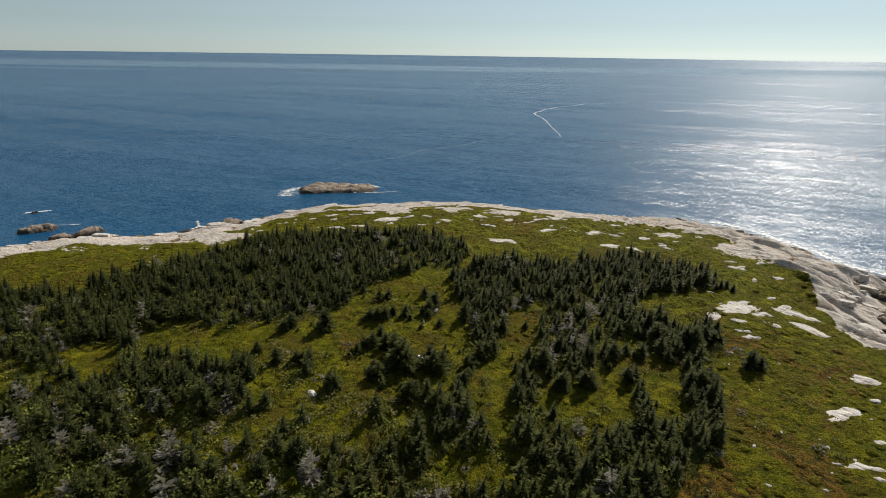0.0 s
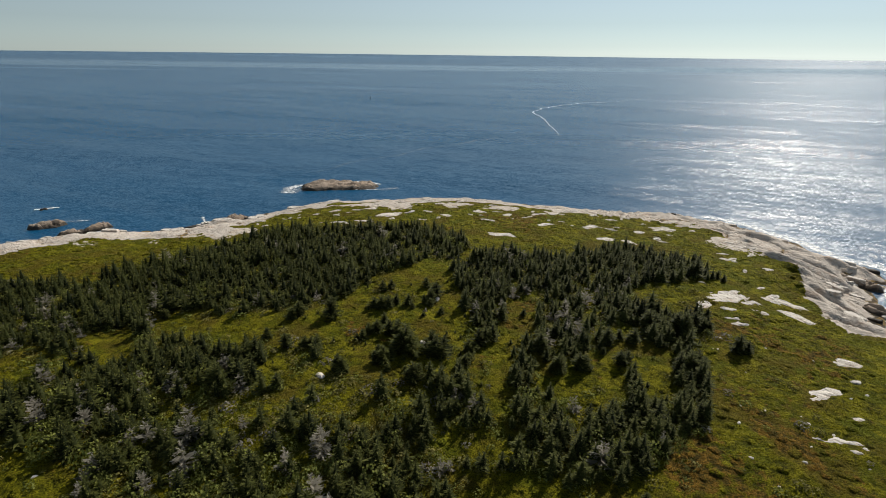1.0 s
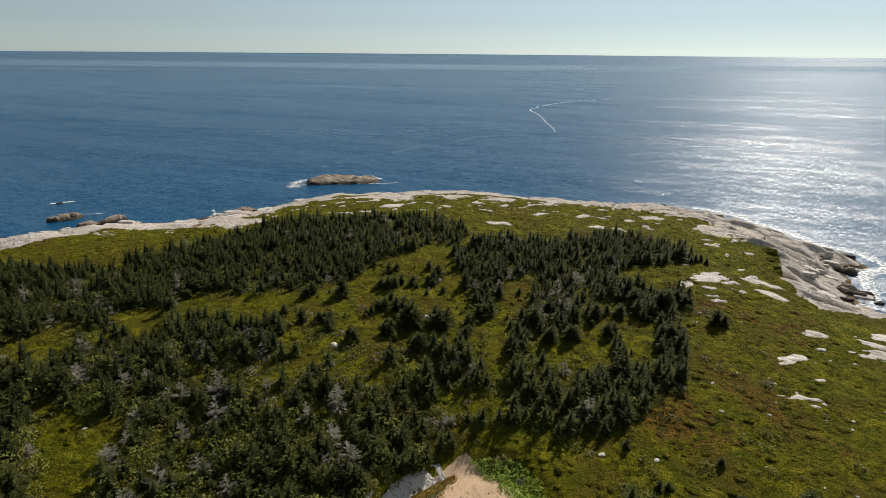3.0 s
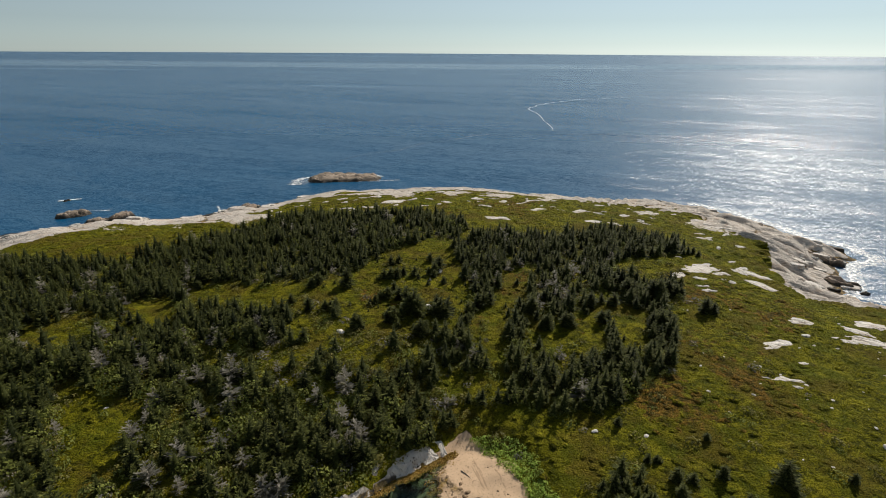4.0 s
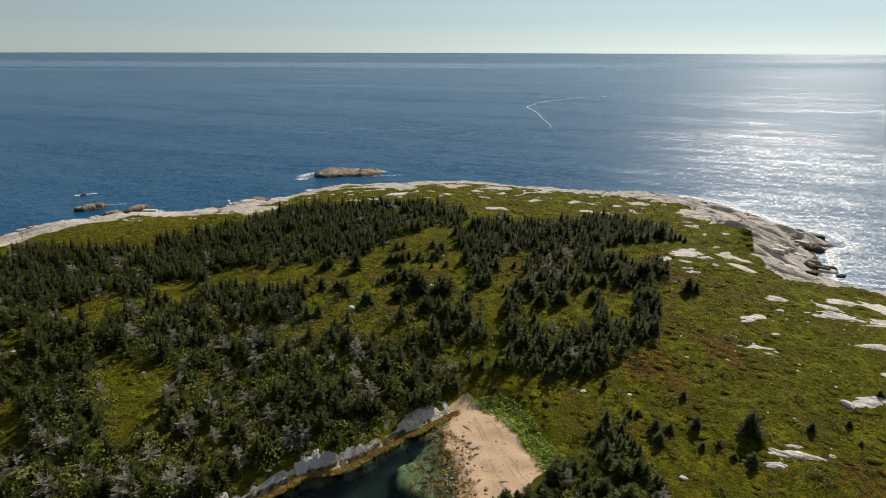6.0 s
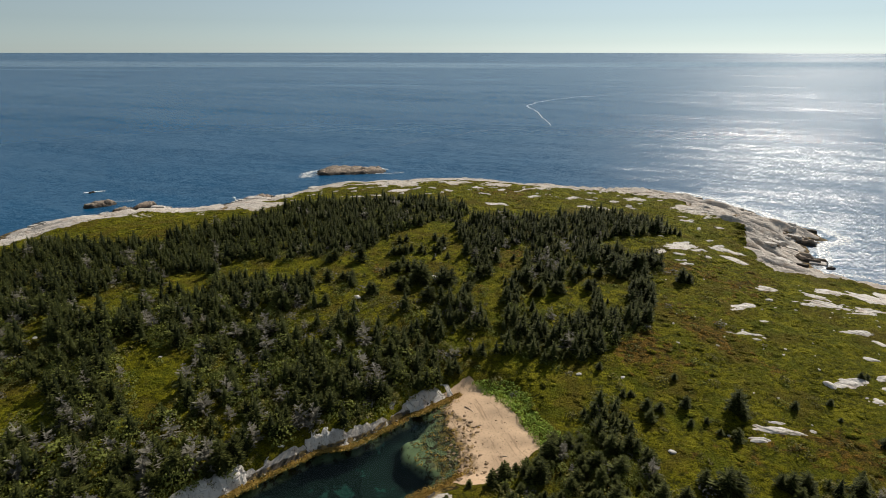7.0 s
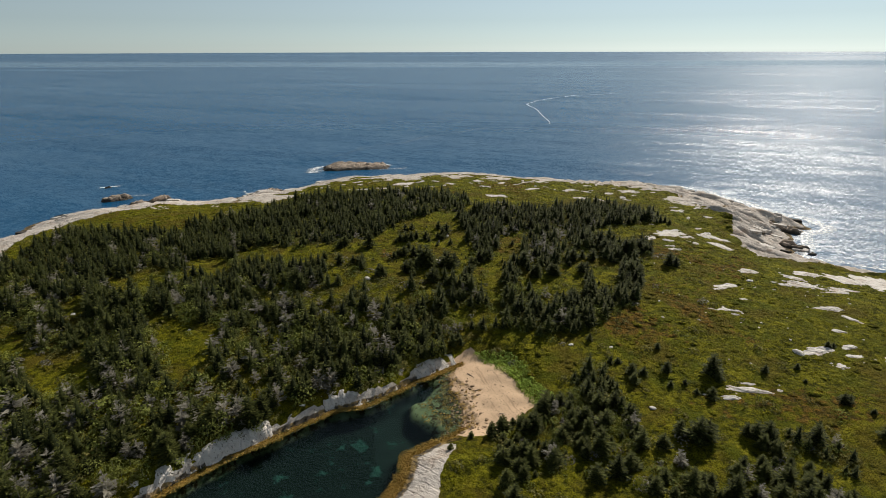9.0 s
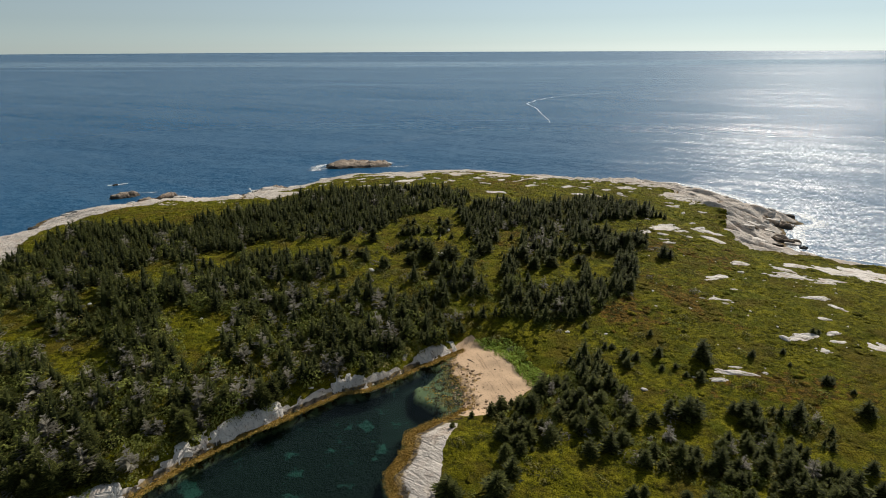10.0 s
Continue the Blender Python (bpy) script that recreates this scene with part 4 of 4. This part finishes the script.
# hummocks of crowberry, moss and grass all over the open heath
spots, r = open_ground(1.22, 22, -140, 112, 4, 196)
z, shore = height(spots[:, 0], spots[:, 1])
c = covers(spots[:, 0], spots[:, 1], z, shore)
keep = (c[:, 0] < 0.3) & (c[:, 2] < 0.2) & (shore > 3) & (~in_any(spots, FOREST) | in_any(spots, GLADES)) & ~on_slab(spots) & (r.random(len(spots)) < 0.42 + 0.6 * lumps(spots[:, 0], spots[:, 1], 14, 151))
spots, z, c = spots[keep], z[keep], c[keep]
MOUNDS = [mound_arrays(rng) for _ in range(6)]
size = (0.22 + 0.8 * r.random(len(spots)) ** 2) * (1 + 0.3 * lumps(spots[:, 0], spots[:, 1], 9, 161))
rise, kind = size * r.uniform(0.14, 0.34, len(spots)), r.integers(0, 6, len(spots))
c[:, 1] += r.uniform(-0.15, 0.12, len(spots))
c[:, 3] = 0
vs, ts, k = [], [], 0
for n in range(len(spots)):
    v, t = MOUNDS[kind[n]]
    a = 6.28 * n * 0.618
    vs.append(np.stack([(v[:, 0] * math.cos(a) - v[:, 1] * math.sin(a)) * size[n] + spots[n, 0], (v[:, 0] * math.sin(a) + v[:, 1] * math.cos(a)) * size[n] + spots[n, 1], v[:, 2] * rise[n] + z[n] - 0.04], -1))
    ts.append(t + k)
    k += len(v)
me = mesh_of("heath_hummocks", np.concatenate(vs), np.concatenate(ts), TERRAIN, True)
paint(me, "cover", np.clip(np.repeat(c, len(MOUNDS[0][0]), 0), 0, 1))
tagged(new("heath_hummocks", me), "low hummocks of crowberry, moss and grass on the heath", "heath", kind="stuff")

# rank bright grass above the beach
GREEN_EDGE = [(3.1, 54.9), (6.8, 55.0), (10.4, 53.2), (13.0, 49.8), (14.0, 43.5), (15.6, 39.5), (17.6, 35.3), (13.9, 33.8), (13.2, 36.4), (11.4, 41.4), (10.6, 44.4), (8.0, 48.4), (5.0, 51.8)]
spots = scatter([GREEN_EDGE], 0.52, 23)
z, shore = height(spots[:, 0], spots[:, 1])
size = rng.uniform(0.3, 0.7, len(spots))
planted("beach_grass", [bush_arrays(rng, 26, 0.9) for _ in range(5)], REEDS, spots, z, size, size * 1.1, "bright green rank grass above the beach", "grass")


# ---- bare rock ----
def outcrop(x, y, long, wide, turn, rise=0.13):
    """Bare slabs that swell out of the turf: low backs with broken rims, parted by turf."""
    seed = int(abs(x * 31 + y * 57)) % 997
    nx, ny = int(min(64, 14 + long * 3.2)), int(min(40, 10 + wide * 4.5))
    u, w = np.meshgrid(np.linspace(-1.3, 1.3, nx), np.linspace(-1.3, 1.3, ny))
    px, py = u * long / 2, w * wide / 2
    t = radians(turn)
    wx, wy = x + px * math.cos(t) - py * math.sin(t), y + px * math.sin(t) + py * math.cos(t)
    g = height(wx, wy)[0]
    ragged = 1.0 * lumps(px + seed, py * 2.2 + seed, 0.36 * long + 0.5, 3) + 0.7 * lumps(px * 0.5 + seed, py * 1.5, 1.2, 8)
    swell = 1 - (u * u + w * w) + ragged
    lift = rise * np.clip(swell, -1, 0.9) + 0.10 * np.abs(grain(px * 0.5, py + seed, 0.7, 5)) * (swell > 0) - 0.03
    base = float(g.mean())
    v = np.stack([wx - x, wy - y, g + lift - base], -1).reshape(-1, 3)
    i = (np.arange(ny - 1)[:, None] * nx + np.arange(nx - 1)[None]).ravel()
    quads = np.stack([i, i + 1, i + nx + 1, i + nx], -1)
    quads = quads[lift.ravel()[quads].max(1) > -0.06]
    if len(quads) < 4:
        return None
    used, again = np.unique(quads, return_inverse=True)
    ob = new("granite_outcrop", mesh_of("granite_outcrop", v[used], again.reshape(-1, 4), GRANITE, True))
    ob.location = (x, y, base)
    return tagged(ob, "pale bare granite slab in the heath", "rock", "granite outcrops")


def stone_mesh(seed, material):
    """A worn stone one metre across."""
    bm = bmesh.new()
    bmesh.ops.create_icosphere(bm, subdivisions=2, radius=0.5)
    for p in bm.verts:
        swell = 1 + 0.28 * noise.noise(p.co * 2.3 + Vector((seed, 0, 0))) + 0.12 * noise.noise(p.co * 5 + Vector((0, seed, 0)))
        p.co = Vector((p.co.x * swell, p.co.y * swell * 0.8, p.co.z * swell * 0.62 + 0.12))
    me = bpy.data.meshes.new("stone")
    bm.to_mesh(me)
    bm.free()
    me.materials.append(material)
    return me


def stones(name, places, meshes, label, category, group):
    """Stones at x, y, size, on the ground."""
    z = height(np.array([p[0] for p in places]), np.array([p[1] for p in places]))[0]
    for (x, y, size), g in zip(places, z):
        ob = new(name, meshes[rng.integers(len(meshes))])
        ob.location, ob.rotation_euler, ob.scale = (x, y, float(g) - 0.08 * size), (0, 0, rng.uniform(0, 6.28)), (size * 1.25, size, size * 0.75)
        tagged(ob, label, category, group)


PALE_STONES, BROWN_STONES = [stone_mesh(n * 7.3, GRANITE) for n in range(4)], [stone_mesh(n * 5.1 + 40, COBBLE) for n in range(4)]
for x, y, long, wide, turn in SLABS_EAST + SLABS_MEADOW:
    outcrop(x, y, long * 1.1, wide * 1.15, turn)
for x, y, long, wide, turn in SLABS_NORTH:
    outcrop(x, y, long, wide * 0.9, turn)
r = np.random.default_rng(33)
places = np.stack([r.uniform(42, 96, 60), r.uniform(34, 96, 60), r.uniform(0.3, 1.0, 60) ** 1.5 * 0.6 + 0.15], -1)
places = places[turf(places[:, 0], places[:, 1]) > 3]
stones("heath_stone", places.tolist(), PALE_STONES, "small pale stone showing through the heath", "stone", "stones in the heath")
# smaller ones break through the turf behind the shore
r = np.random.default_rng(31)
for n in range(130):
    x, y = (r.uniform(-66, 64), r.uniform(163, 204)) if n < 95 else (r.uniform(60, 92), r.uniform(100, 180))
    d_here = float(inland(np.array([x]), np.array([y]))[0])
    if 24 < d_here < 60:
        outcrop(x, y, r.uniform(1.0, 4.5), r.uniform(0.7, 2.2), r.uniform(-35, 35), 0.2)
stones("granite_boulder", [(30.9, 51.8, 0.9), (32.7, 32.2, 1.1), (-85.0, 60.5, 1.2), (-56.6, 54.2, 0.7), (-22.4, 77.0, 1.7), (-5.0, 88.9, 2.2), (-3.2, 107.5, 2.2), (66.2, 47.6, 2.0), (23, 53, 1.0), (-19.7, 79.2, 1.2), (74.5, 82.5, 1.6)],
       PALE_STONES, "pale rounded granite boulder in the heath", "boulder", "granite boulders")


def sea_rock(name, x, y, long, wide, turn, rise, label, humps, seed, skirt=-0.8):
    """A rock that stands out of the sea: ridged whalebacks, steep at the rim."""
    nx, ny = 56, 26
    u, w = np.meshgrid(np.linspace(-1, 1, nx), np.linspace(-1, 1, ny))
    px, py = u * long / 2, w * wide / 2
    rim = 1 - np.sqrt(u ** 2 + w ** 2) + 0.22 * lumps(px + seed, py, 6, seed) + 0.08 * grain(px, py + seed, 1.6, seed)
    body = 0
    for cx, cy, rr, hh in humps:
        body = np.maximum(body, hh * np.exp(-((u - cx) ** 2 + ((w - cy) * 0.6) ** 2) / rr ** 2))
    z = skirt + (rise * body - skirt) * ease(0, 0.30, rim) + ease(0.05, 0.3, rim) * (1.5 * np.abs(grain(px / 2.5 + 0.5 * py, py - 0.3 * px + seed, 2.2, 5)) + 0.7 * np.abs(grain(px / 1.5, py + seed, 0.9, 6)) - 0.9)
    f = [(j * nx + i, j * nx + i + 1, (j + 1) * nx + i + 1, (j + 1) * nx + i) for j in range(ny - 1) for i in range(nx - 1)]
    me = mesh_of(name, np.stack([px, py, z], -1).reshape(-1, 3), f, ISLET_ROCK, True)
    ob = new(name, me)
    ob.location, ob.rotation_euler = (x, y, 0), (0, 0, radians(turn))
    return tagged(ob, label, "rock", "sea rocks")


sea_rock("islet", -54.0, 254, 46, 19, 8, 2.7, "brown weathered granite islet awash with white surf", [(-0.35, 0.1, 0.55, 1.0), (0.2, 0.0, 0.5, 0.8), (0.55, 0, 0.35, 0.75)], 3)
sea_rock("sea_rock", -148, 184, 17, 7, 34, 1.9, "dark wet rock breaking the sea near the shore", [(-0.2, 0, 0.5, 1.0), (0.4, 0.1, 0.3, 0.8)], 7)
sea_rock("sea_rock", -131, 178.5, 21, 6, 46, 2.2, "long dark-faced granite ledge at the water's edge", [(-0.4, 0, 0.6, 0.8), (0.4, 0, 0.5, 1.0)], 9)
sea_rock("sea_rock", -85, 193, 19, 9, 42, 2.2, "jagged brown ledge running out into the sea", [(-0.5, 0, 0.5, 0.7), (0.3, 0, 0.6, 1.0)], 12)
sea_rock("sea_rock", -164, 206, 7, 3, 30, 0.35, "rock just awash under a breaking wave", [(0, 0, 0.6, 1.0)], 14)
sea_rock("sea_rock", 116, 143, 18, 7, -42, 2.4, "long brown granite spit with dark wet sides", [(-0.4, 0, 0.6, 1.0), (0.3, 0, 0.5, 0.8)], 16)
sea_rock("sea_rock", 110.5, 124, 12, 7, -30, 2.0, "dark rounded rock at the point", [(-0.2, 0, 0.6, 1.0)], 18)
sea_rock("sea_rock", 113, 117.5, 4, 2.4, 10, 0.7, "small dark rock in the surf", [(0, 0, 0.6, 1.0)], 20)


def shore_block(x, y, long, wide, tall, turn, material, label):
    """A joint-bounded block of bedrock: flat top, steep broken sides, a worn edge."""
    around = 11
    a = np.linspace(0, 2 * math.pi, around, endpoint=False) + r.uniform(-0.15, 0.15, around)
    edge = 1 + r.uniform(-0.22, 0.22, around)
    box = np.maximum(np.abs(np.cos(a)) ** 0.5, np.abs(np.sin(a)) ** 0.5)
    px, py = np.cos(a) * edge / box * long / 2, np.sin(a) * edge / box * wide / 2
    tilt = r.uniform(-0.10, 0.10, 2)
    v = []
    for scale, level in ((1.06, -0.9), (1.0, 0.45), (0.97, 0.82), (0.86, 1.0), (0.45, 1.05)):
        top = level * tall + (px * scale * tilt[0] + py * scale * tilt[1]) * (level > 0.5) + r.uniform(-0.05, 0.05, around) * tall
        v.append(np.stack([px * scale, py * scale, top], -1))
    v = np.concatenate(v).tolist() + [(0, 0, 1.04 * tall)]
    f = [(k * around + j, k * around + (j + 1) % around, (k + 1) * around + (j + 1) % around, (k + 1) * around + j) for k in range(4) for j in range(around)]
    f += [(4 * around + j, 4 * around + (j + 1) % around, 5 * around) for j in range(around)]
    ob = new("shore_rock", mesh_of("shore_rock", v, f, material))
    ob.location, ob.rotation_euler = (x, y, max(0.0, float(height(np.array([x]), np.array([y]))[0][0]))), (0, 0, radians(turn))
    return tagged(ob, label, "rock", "shore rocks")


r = np.random.default_rng(37)
for line, count, strike in ((EAST[7:] + NORTH[:1], 30, -45), (NORTH, 36, 8), (NORTH[8:], 20, 30)):
    for n in range(count):
        s = r.uniform(0, len(line) - 1.001)
        k = int(s)
        out = np.array([line[k][0] + (line[k + 1][0] - line[k][0]) * (s - k), line[k][1] + (line[k + 1][1] - line[k][1]) * (s - k)])
        inward = np.array([10.0, 120.0]) - out
        x, y = out + inward / np.linalg.norm(inward) * r.uniform(-1, 15) ** 1.0
        back = float(inland(np.array([x]), np.array([y]))[0])
        dark = back < 5 and r.random() < 0.75
        long = r.uniform(1.5, 6.5)
        shore_block(float(x), float(y), long, long * r.uniform(0.3, 0.6), r.uniform(0.25, 0.8), strike + r.uniform(-32, 32), ISLET_ROCK if dark else GRANITE,
                    "dark tide-stained granite block at the waterline" if dark else "pale jointed granite block on the shore ledges")


# ---- foam ----
def ribbon(name, points, widths, edge, label, z=0.12):
    """A strip of foam along a line; edge: how closed it is on either side and in the middle."""
    v, f, lace = [], [], []
    p = np.array(points, float)
    steps = np.concatenate([np.linspace(0, 1, 9)[:-1] + k for k in range(len(p) - 1)] + [[len(p) - 1.0]])
    x, y = np.interp(steps, range(len(p)), p[:, 0]), np.interp(steps, range(len(p)), p[:, 1])
    w = np.interp(steps, range(len(p)), widths)
    size = float(np.mean(w))
    x, y = x + 0.9 * size * lumps(x, y, 4 * size + 6, 5), y + 0.9 * size * lumps(x, y, 4 * size + 6, 6)
    tx, ty = np.gradient(x), np.gradient(y)
    n = np.hypot(tx, ty) + 1e-9
    for k in range(len(x)):
        for j in range(5):
            s = (j - 2) / 2
            v.append((x[k] - ty[k] / n[k] * s * w[k] / 2, y[k] + tx[k] / n[k] * s * w[k] / 2, z))
            lace.append(edge[0] * (1 - abs(s)) + (edge[1] if s < 0 else edge[2]) * abs(s))
        if k:
            f += [((k - 1) * 5 + j, (k - 1) * 5 + j + 1, k * 5 + j + 1, k * 5 + j) for j in range(4)]
    me = mesh_of(name, v, f, FOAM)
    layer = me.attributes.new("lace", "FLOAT", "POINT")
    layer.data.foreach_set("value", np.array(lace, np.float32))
    return tagged(new(name, me), label, "foam", kind="stuff")


ribbon("surf", [(x + 3.0, y + 1.0) for x, y in EAST[8:18]], [5, 6, 6, 7, 8, 9, 8, 8, 7, 6], (0.50, 0.42, -0.12), "white surf along the rocky point")
ribbon("surf", [(x + 1.5, y + 3.0) for x, y in EAST[4:10]], [5, 5, 4, 4, 5, 5], (0.46, 0.38, -0.15), "white surf in the notch of the shore")
ribbon("surf", [(-80, 242), (-78, 250), (-74, 258), (-62, 263), (-45, 265), (-34, 260)], [15, 15, 11, 8, 7, 5], (0.56, 0.25, 0.0), "white surf breaking round the islet")
ribbon("surf", [(-80, 243), (-66, 243), (-50, 245.5), (-38, 249), (-27, 256)], [9, 5, 4, 5, 6], (0.48, 0.0, 0.15), "white surf breaking round the islet")
ribbon("surf", [(-168, 206), (-160, 209.5)], [3.5, 2.5], (0.75, 0.2, 0.2), "white breaker over a sunken rock")
ribbon("surf", [(-156, 188), (-147, 191), (-137, 193)], [2, 2.5, 3], (0.5, 0.1, 0.1), "white surf round a dark rock")
ribbon("surf", [(-97, 199), (-93, 193), (-90, 191)], [3, 3, 2], (0.55, 0.1, 0.1), "white surf at a ledge")
ribbon("foam_line", [(250, 800), (178, 757), (139, 719), (106, 670), (90.5, 621), (91, 579), (91, 532), (90.6, 496), (87, 436)], [3, 4.5, 5.5, 6, 6, 5.5, 5, 3.5, 2.5], (0.52, 0.0, 0.0), "thin winding line of foam on open water")
ribbon("foam_line", [(-70, 285), (-57, 320), (-42, 341), (-15, 373), (5.5, 390), (30.6, 417)], [7, 9, 10, 11, 12, 9], (0.40, -0.1, -0.1), "faint streak of foam trailing from the islet")

# ---- cove edge ----
weed_line = np.array(LEFT_BANK[1:], float)
s = rng.uniform(0, len(weed_line) - 1.001, 1700)
k = s.astype(int)
q = weed_line[k] + (weed_line[k + 1] - weed_line[k]) * (s - k)[:, None]
q = q + rng.normal(0, 0.30, q.shape) + np.array([0.5, -0.6])
spit = np.array([(2.0, 31.0), (-0.5, 29.0), (-5.4, 26.6), (-8.9, 24.8), (-9.2, 20.5), (-11, 16.5), (-11.2, 13.6), (-10.2, 9)])
s = rng.uniform(0, len(spit) - 1.001, 1500)
k = s.astype(int)
q2 = spit[k] + (spit[k + 1] - spit[k]) * (s - k)[:, None] + rng.normal(0, 0.75, (len(s), 2))
spots = np.concatenate([q, q2, np.stack([rng.uniform(-8, 5, 130), rng.uniform(29, 50, 130)], -1)])
z, shore = height(spots[:, 0], spots[:, 1])
keep = (z < 0.3) & (z > -0.7)
spots, z = spots[keep], z[keep]
size = rng.uniform(0.2, 0.55, len(spots))
planted("rockweed", [bush_arrays(rng, 18, 0.22) for _ in range(5)], WEED, spots, np.maximum(z, -0.02), size, size * 1.5, "golden brown rockweed at the tide line", "seaweed")


def bank_ledge():
    """Broken granite along the cove's bank: steep blocks over the tide line, with gaps."""
    line = np.array(LEFT_BANK, float)
    gaps = np.hypot(*np.diff(line, axis=0).T)
    at = np.concatenate([[0], np.cumsum(gaps)])
    s = np.arange(0, at[-1] - 1, 0.28)
    x, y = np.interp(s, at, line[:, 0]), np.interp(s, at, line[:, 1])
    tx, ty = np.gradient(x), np.gradient(y)
    tx, ty = np.convolve(tx, np.ones(9) / 9, "same"), np.convolve(ty, np.ones(9) / 9, "same")
    n = np.hypot(tx, ty) + 1e-9
    o = np.array([-1.0, -0.6, -0.3, -0.05, 0.2, 0.55, 0.95, 1.4, 1.9, 2.4])
    block = np.floor(s / 1.1 + 0.8 * grain(s, s * 0, 3.0, 3))
    out = 0.5 * lumps(s, s * 0, 5, 11) + 0.18 * (hash2(block, block * 0, 5) - 0.5)
    px = x[:, None] - (ty / n)[:, None] * (o[None] - out[:, None])
    py = y[:, None] + (tx / n)[:, None] * (o[None] - out[:, None])
    big = -0.22 + 0.9 * ease(-0.3, 0.6, lumps(s, s * 0, 7, 17)) + 0.22 * (hash2(block, block * 0 + 3, 7) - 0.5)
    big = big * (1 - 0.75 * ease(at[-1] - 14, at[-1] - 4, s))
    window = np.interp(o, [-1.0, -0.6, -0.3, -0.05, 0.2, 0.95, 1.9, 2.4], [-0.5, -0.2, 0.35, 0.85, 1.0, 0.9, 0.25, -0.35])
    chips = 0.34 * np.abs(grain(px, py, 1.3, 23)) + 0.08 * grain(px, py, 0.5, 29)
    g = np.maximum(height(px, py)[0], -0.35)
    z = g + big[:, None] * window[None] + chips * (window[None] > 0) - 0.12
    m = len(o)
    i = (np.arange(len(s) - 1)[:, None] * m + np.arange(m - 1)[None]).ravel()
    quads = np.stack([i, i + m, i + m + 1, i + 1], -1)
    tagged(new("bank_ledge", mesh_of("bank_ledge", np.stack([px, py, z], -1).reshape(-1, 3), quads, GRANITE)), "pale broken granite ledge along the wooded cove bank", "rock ledge", kind="structure")


bank_ledge()
places = np.stack([rng.uniform(-6, 13, 900), rng.uniform(28, 54, 900)], -1)
strip = within(places[:, 0], places[:, 1], STONY)
keep = strip | (within(places[:, 0], places[:, 1], BEACH) & (rng.random(900) < 0.10))
size = np.where(strip, rng.uniform(0.2, 0.75, 900) ** 1.4 + 0.10, rng.uniform(0.10, 0.35, 900))
stones("beach_stone", np.column_stack([places, size])[keep][:150].tolist(), BROWN_STONES, "rounded brown stone at the beach's edge", "stone", "beach stones")


def drift_log(x, y, long, turn):
    v, f = [], []
    for k in range(6):
        s = k / 5
        for j in range(7):
            a = 0.8976 * j
            rad = 0.07 * (1 - 0.5 * s)
            v.append((s * long - long / 2, rad * math.cos(a) + 0.12 * math.sin(3 * s), rad * math.sin(a) + 0.06))
        if k:
            f += [((k - 1) * 7 + j, (k - 1) * 7 + (j + 1) % 7, k * 7 + (j + 1) % 7, k * 7 + j) for j in range(7)]
    f += [tuple(range(6, -1, -1)), tuple(range(35, 42))]
    ob = new("driftwood_log", mesh_of("driftwood_log", v, f, DRIFTWOOD, True))
    ob.location, ob.rotation_euler = (x, y, float(height(np.array([x]), np.array([y]))[0][0])), (0, 0, radians(turn))
    tagged(ob, "weathered brown driftwood log on the sand", "driftwood", "driftwood logs")


for x, y, long, turn in ((2.2, 47.0, 2.4, -50), (3.7, 42.5, 1.8, 20), (7.3, 34.3, 1.2, -10), (9.0, 46.5, 1.6, -60)):
    drift_log(x, y, long, turn)

# ---- channel buoy far out ----
STEEL = make_paint("dark_painted_steel", (0.05, 0.06, 0.055))
buoy = tagged(new("channel_buoy"), "dark steel channel buoy floating on open sea", "buoy")
buoy.location, buoy.scale = (-115.5, 786, 0), (0.6, 0.6, 0.6)
for part_name, rings in (("float", [(0.2, -0.5), (1.5, -0.4), (1.6, 0.7), (1.2, 0.9), (0.1, 0.95)]), ("tower", [(0.75, 0.9), (0.55, 2.6), (0.35, 4.2), (0.05, 4.3)]), ("topmark", [(0.05, 4.2), (0.55, 4.5), (0.5, 5.2), (0.05, 5.4)])):
    v = [(rad * math.cos(0.6283 * j), rad * math.sin(0.6283 * j), h) for rad, h in rings for j in range(10)]
    f = [(k * 10 + j, k * 10 + (j + 1) % 10, (k + 1) * 10 + (j + 1) % 10, (k + 1) * 10 + j) for k in range(len(rings) - 1) for j in range(10)]
    new(part_name, mesh_of(part_name, v, f, STEEL, True)).parent = buoy
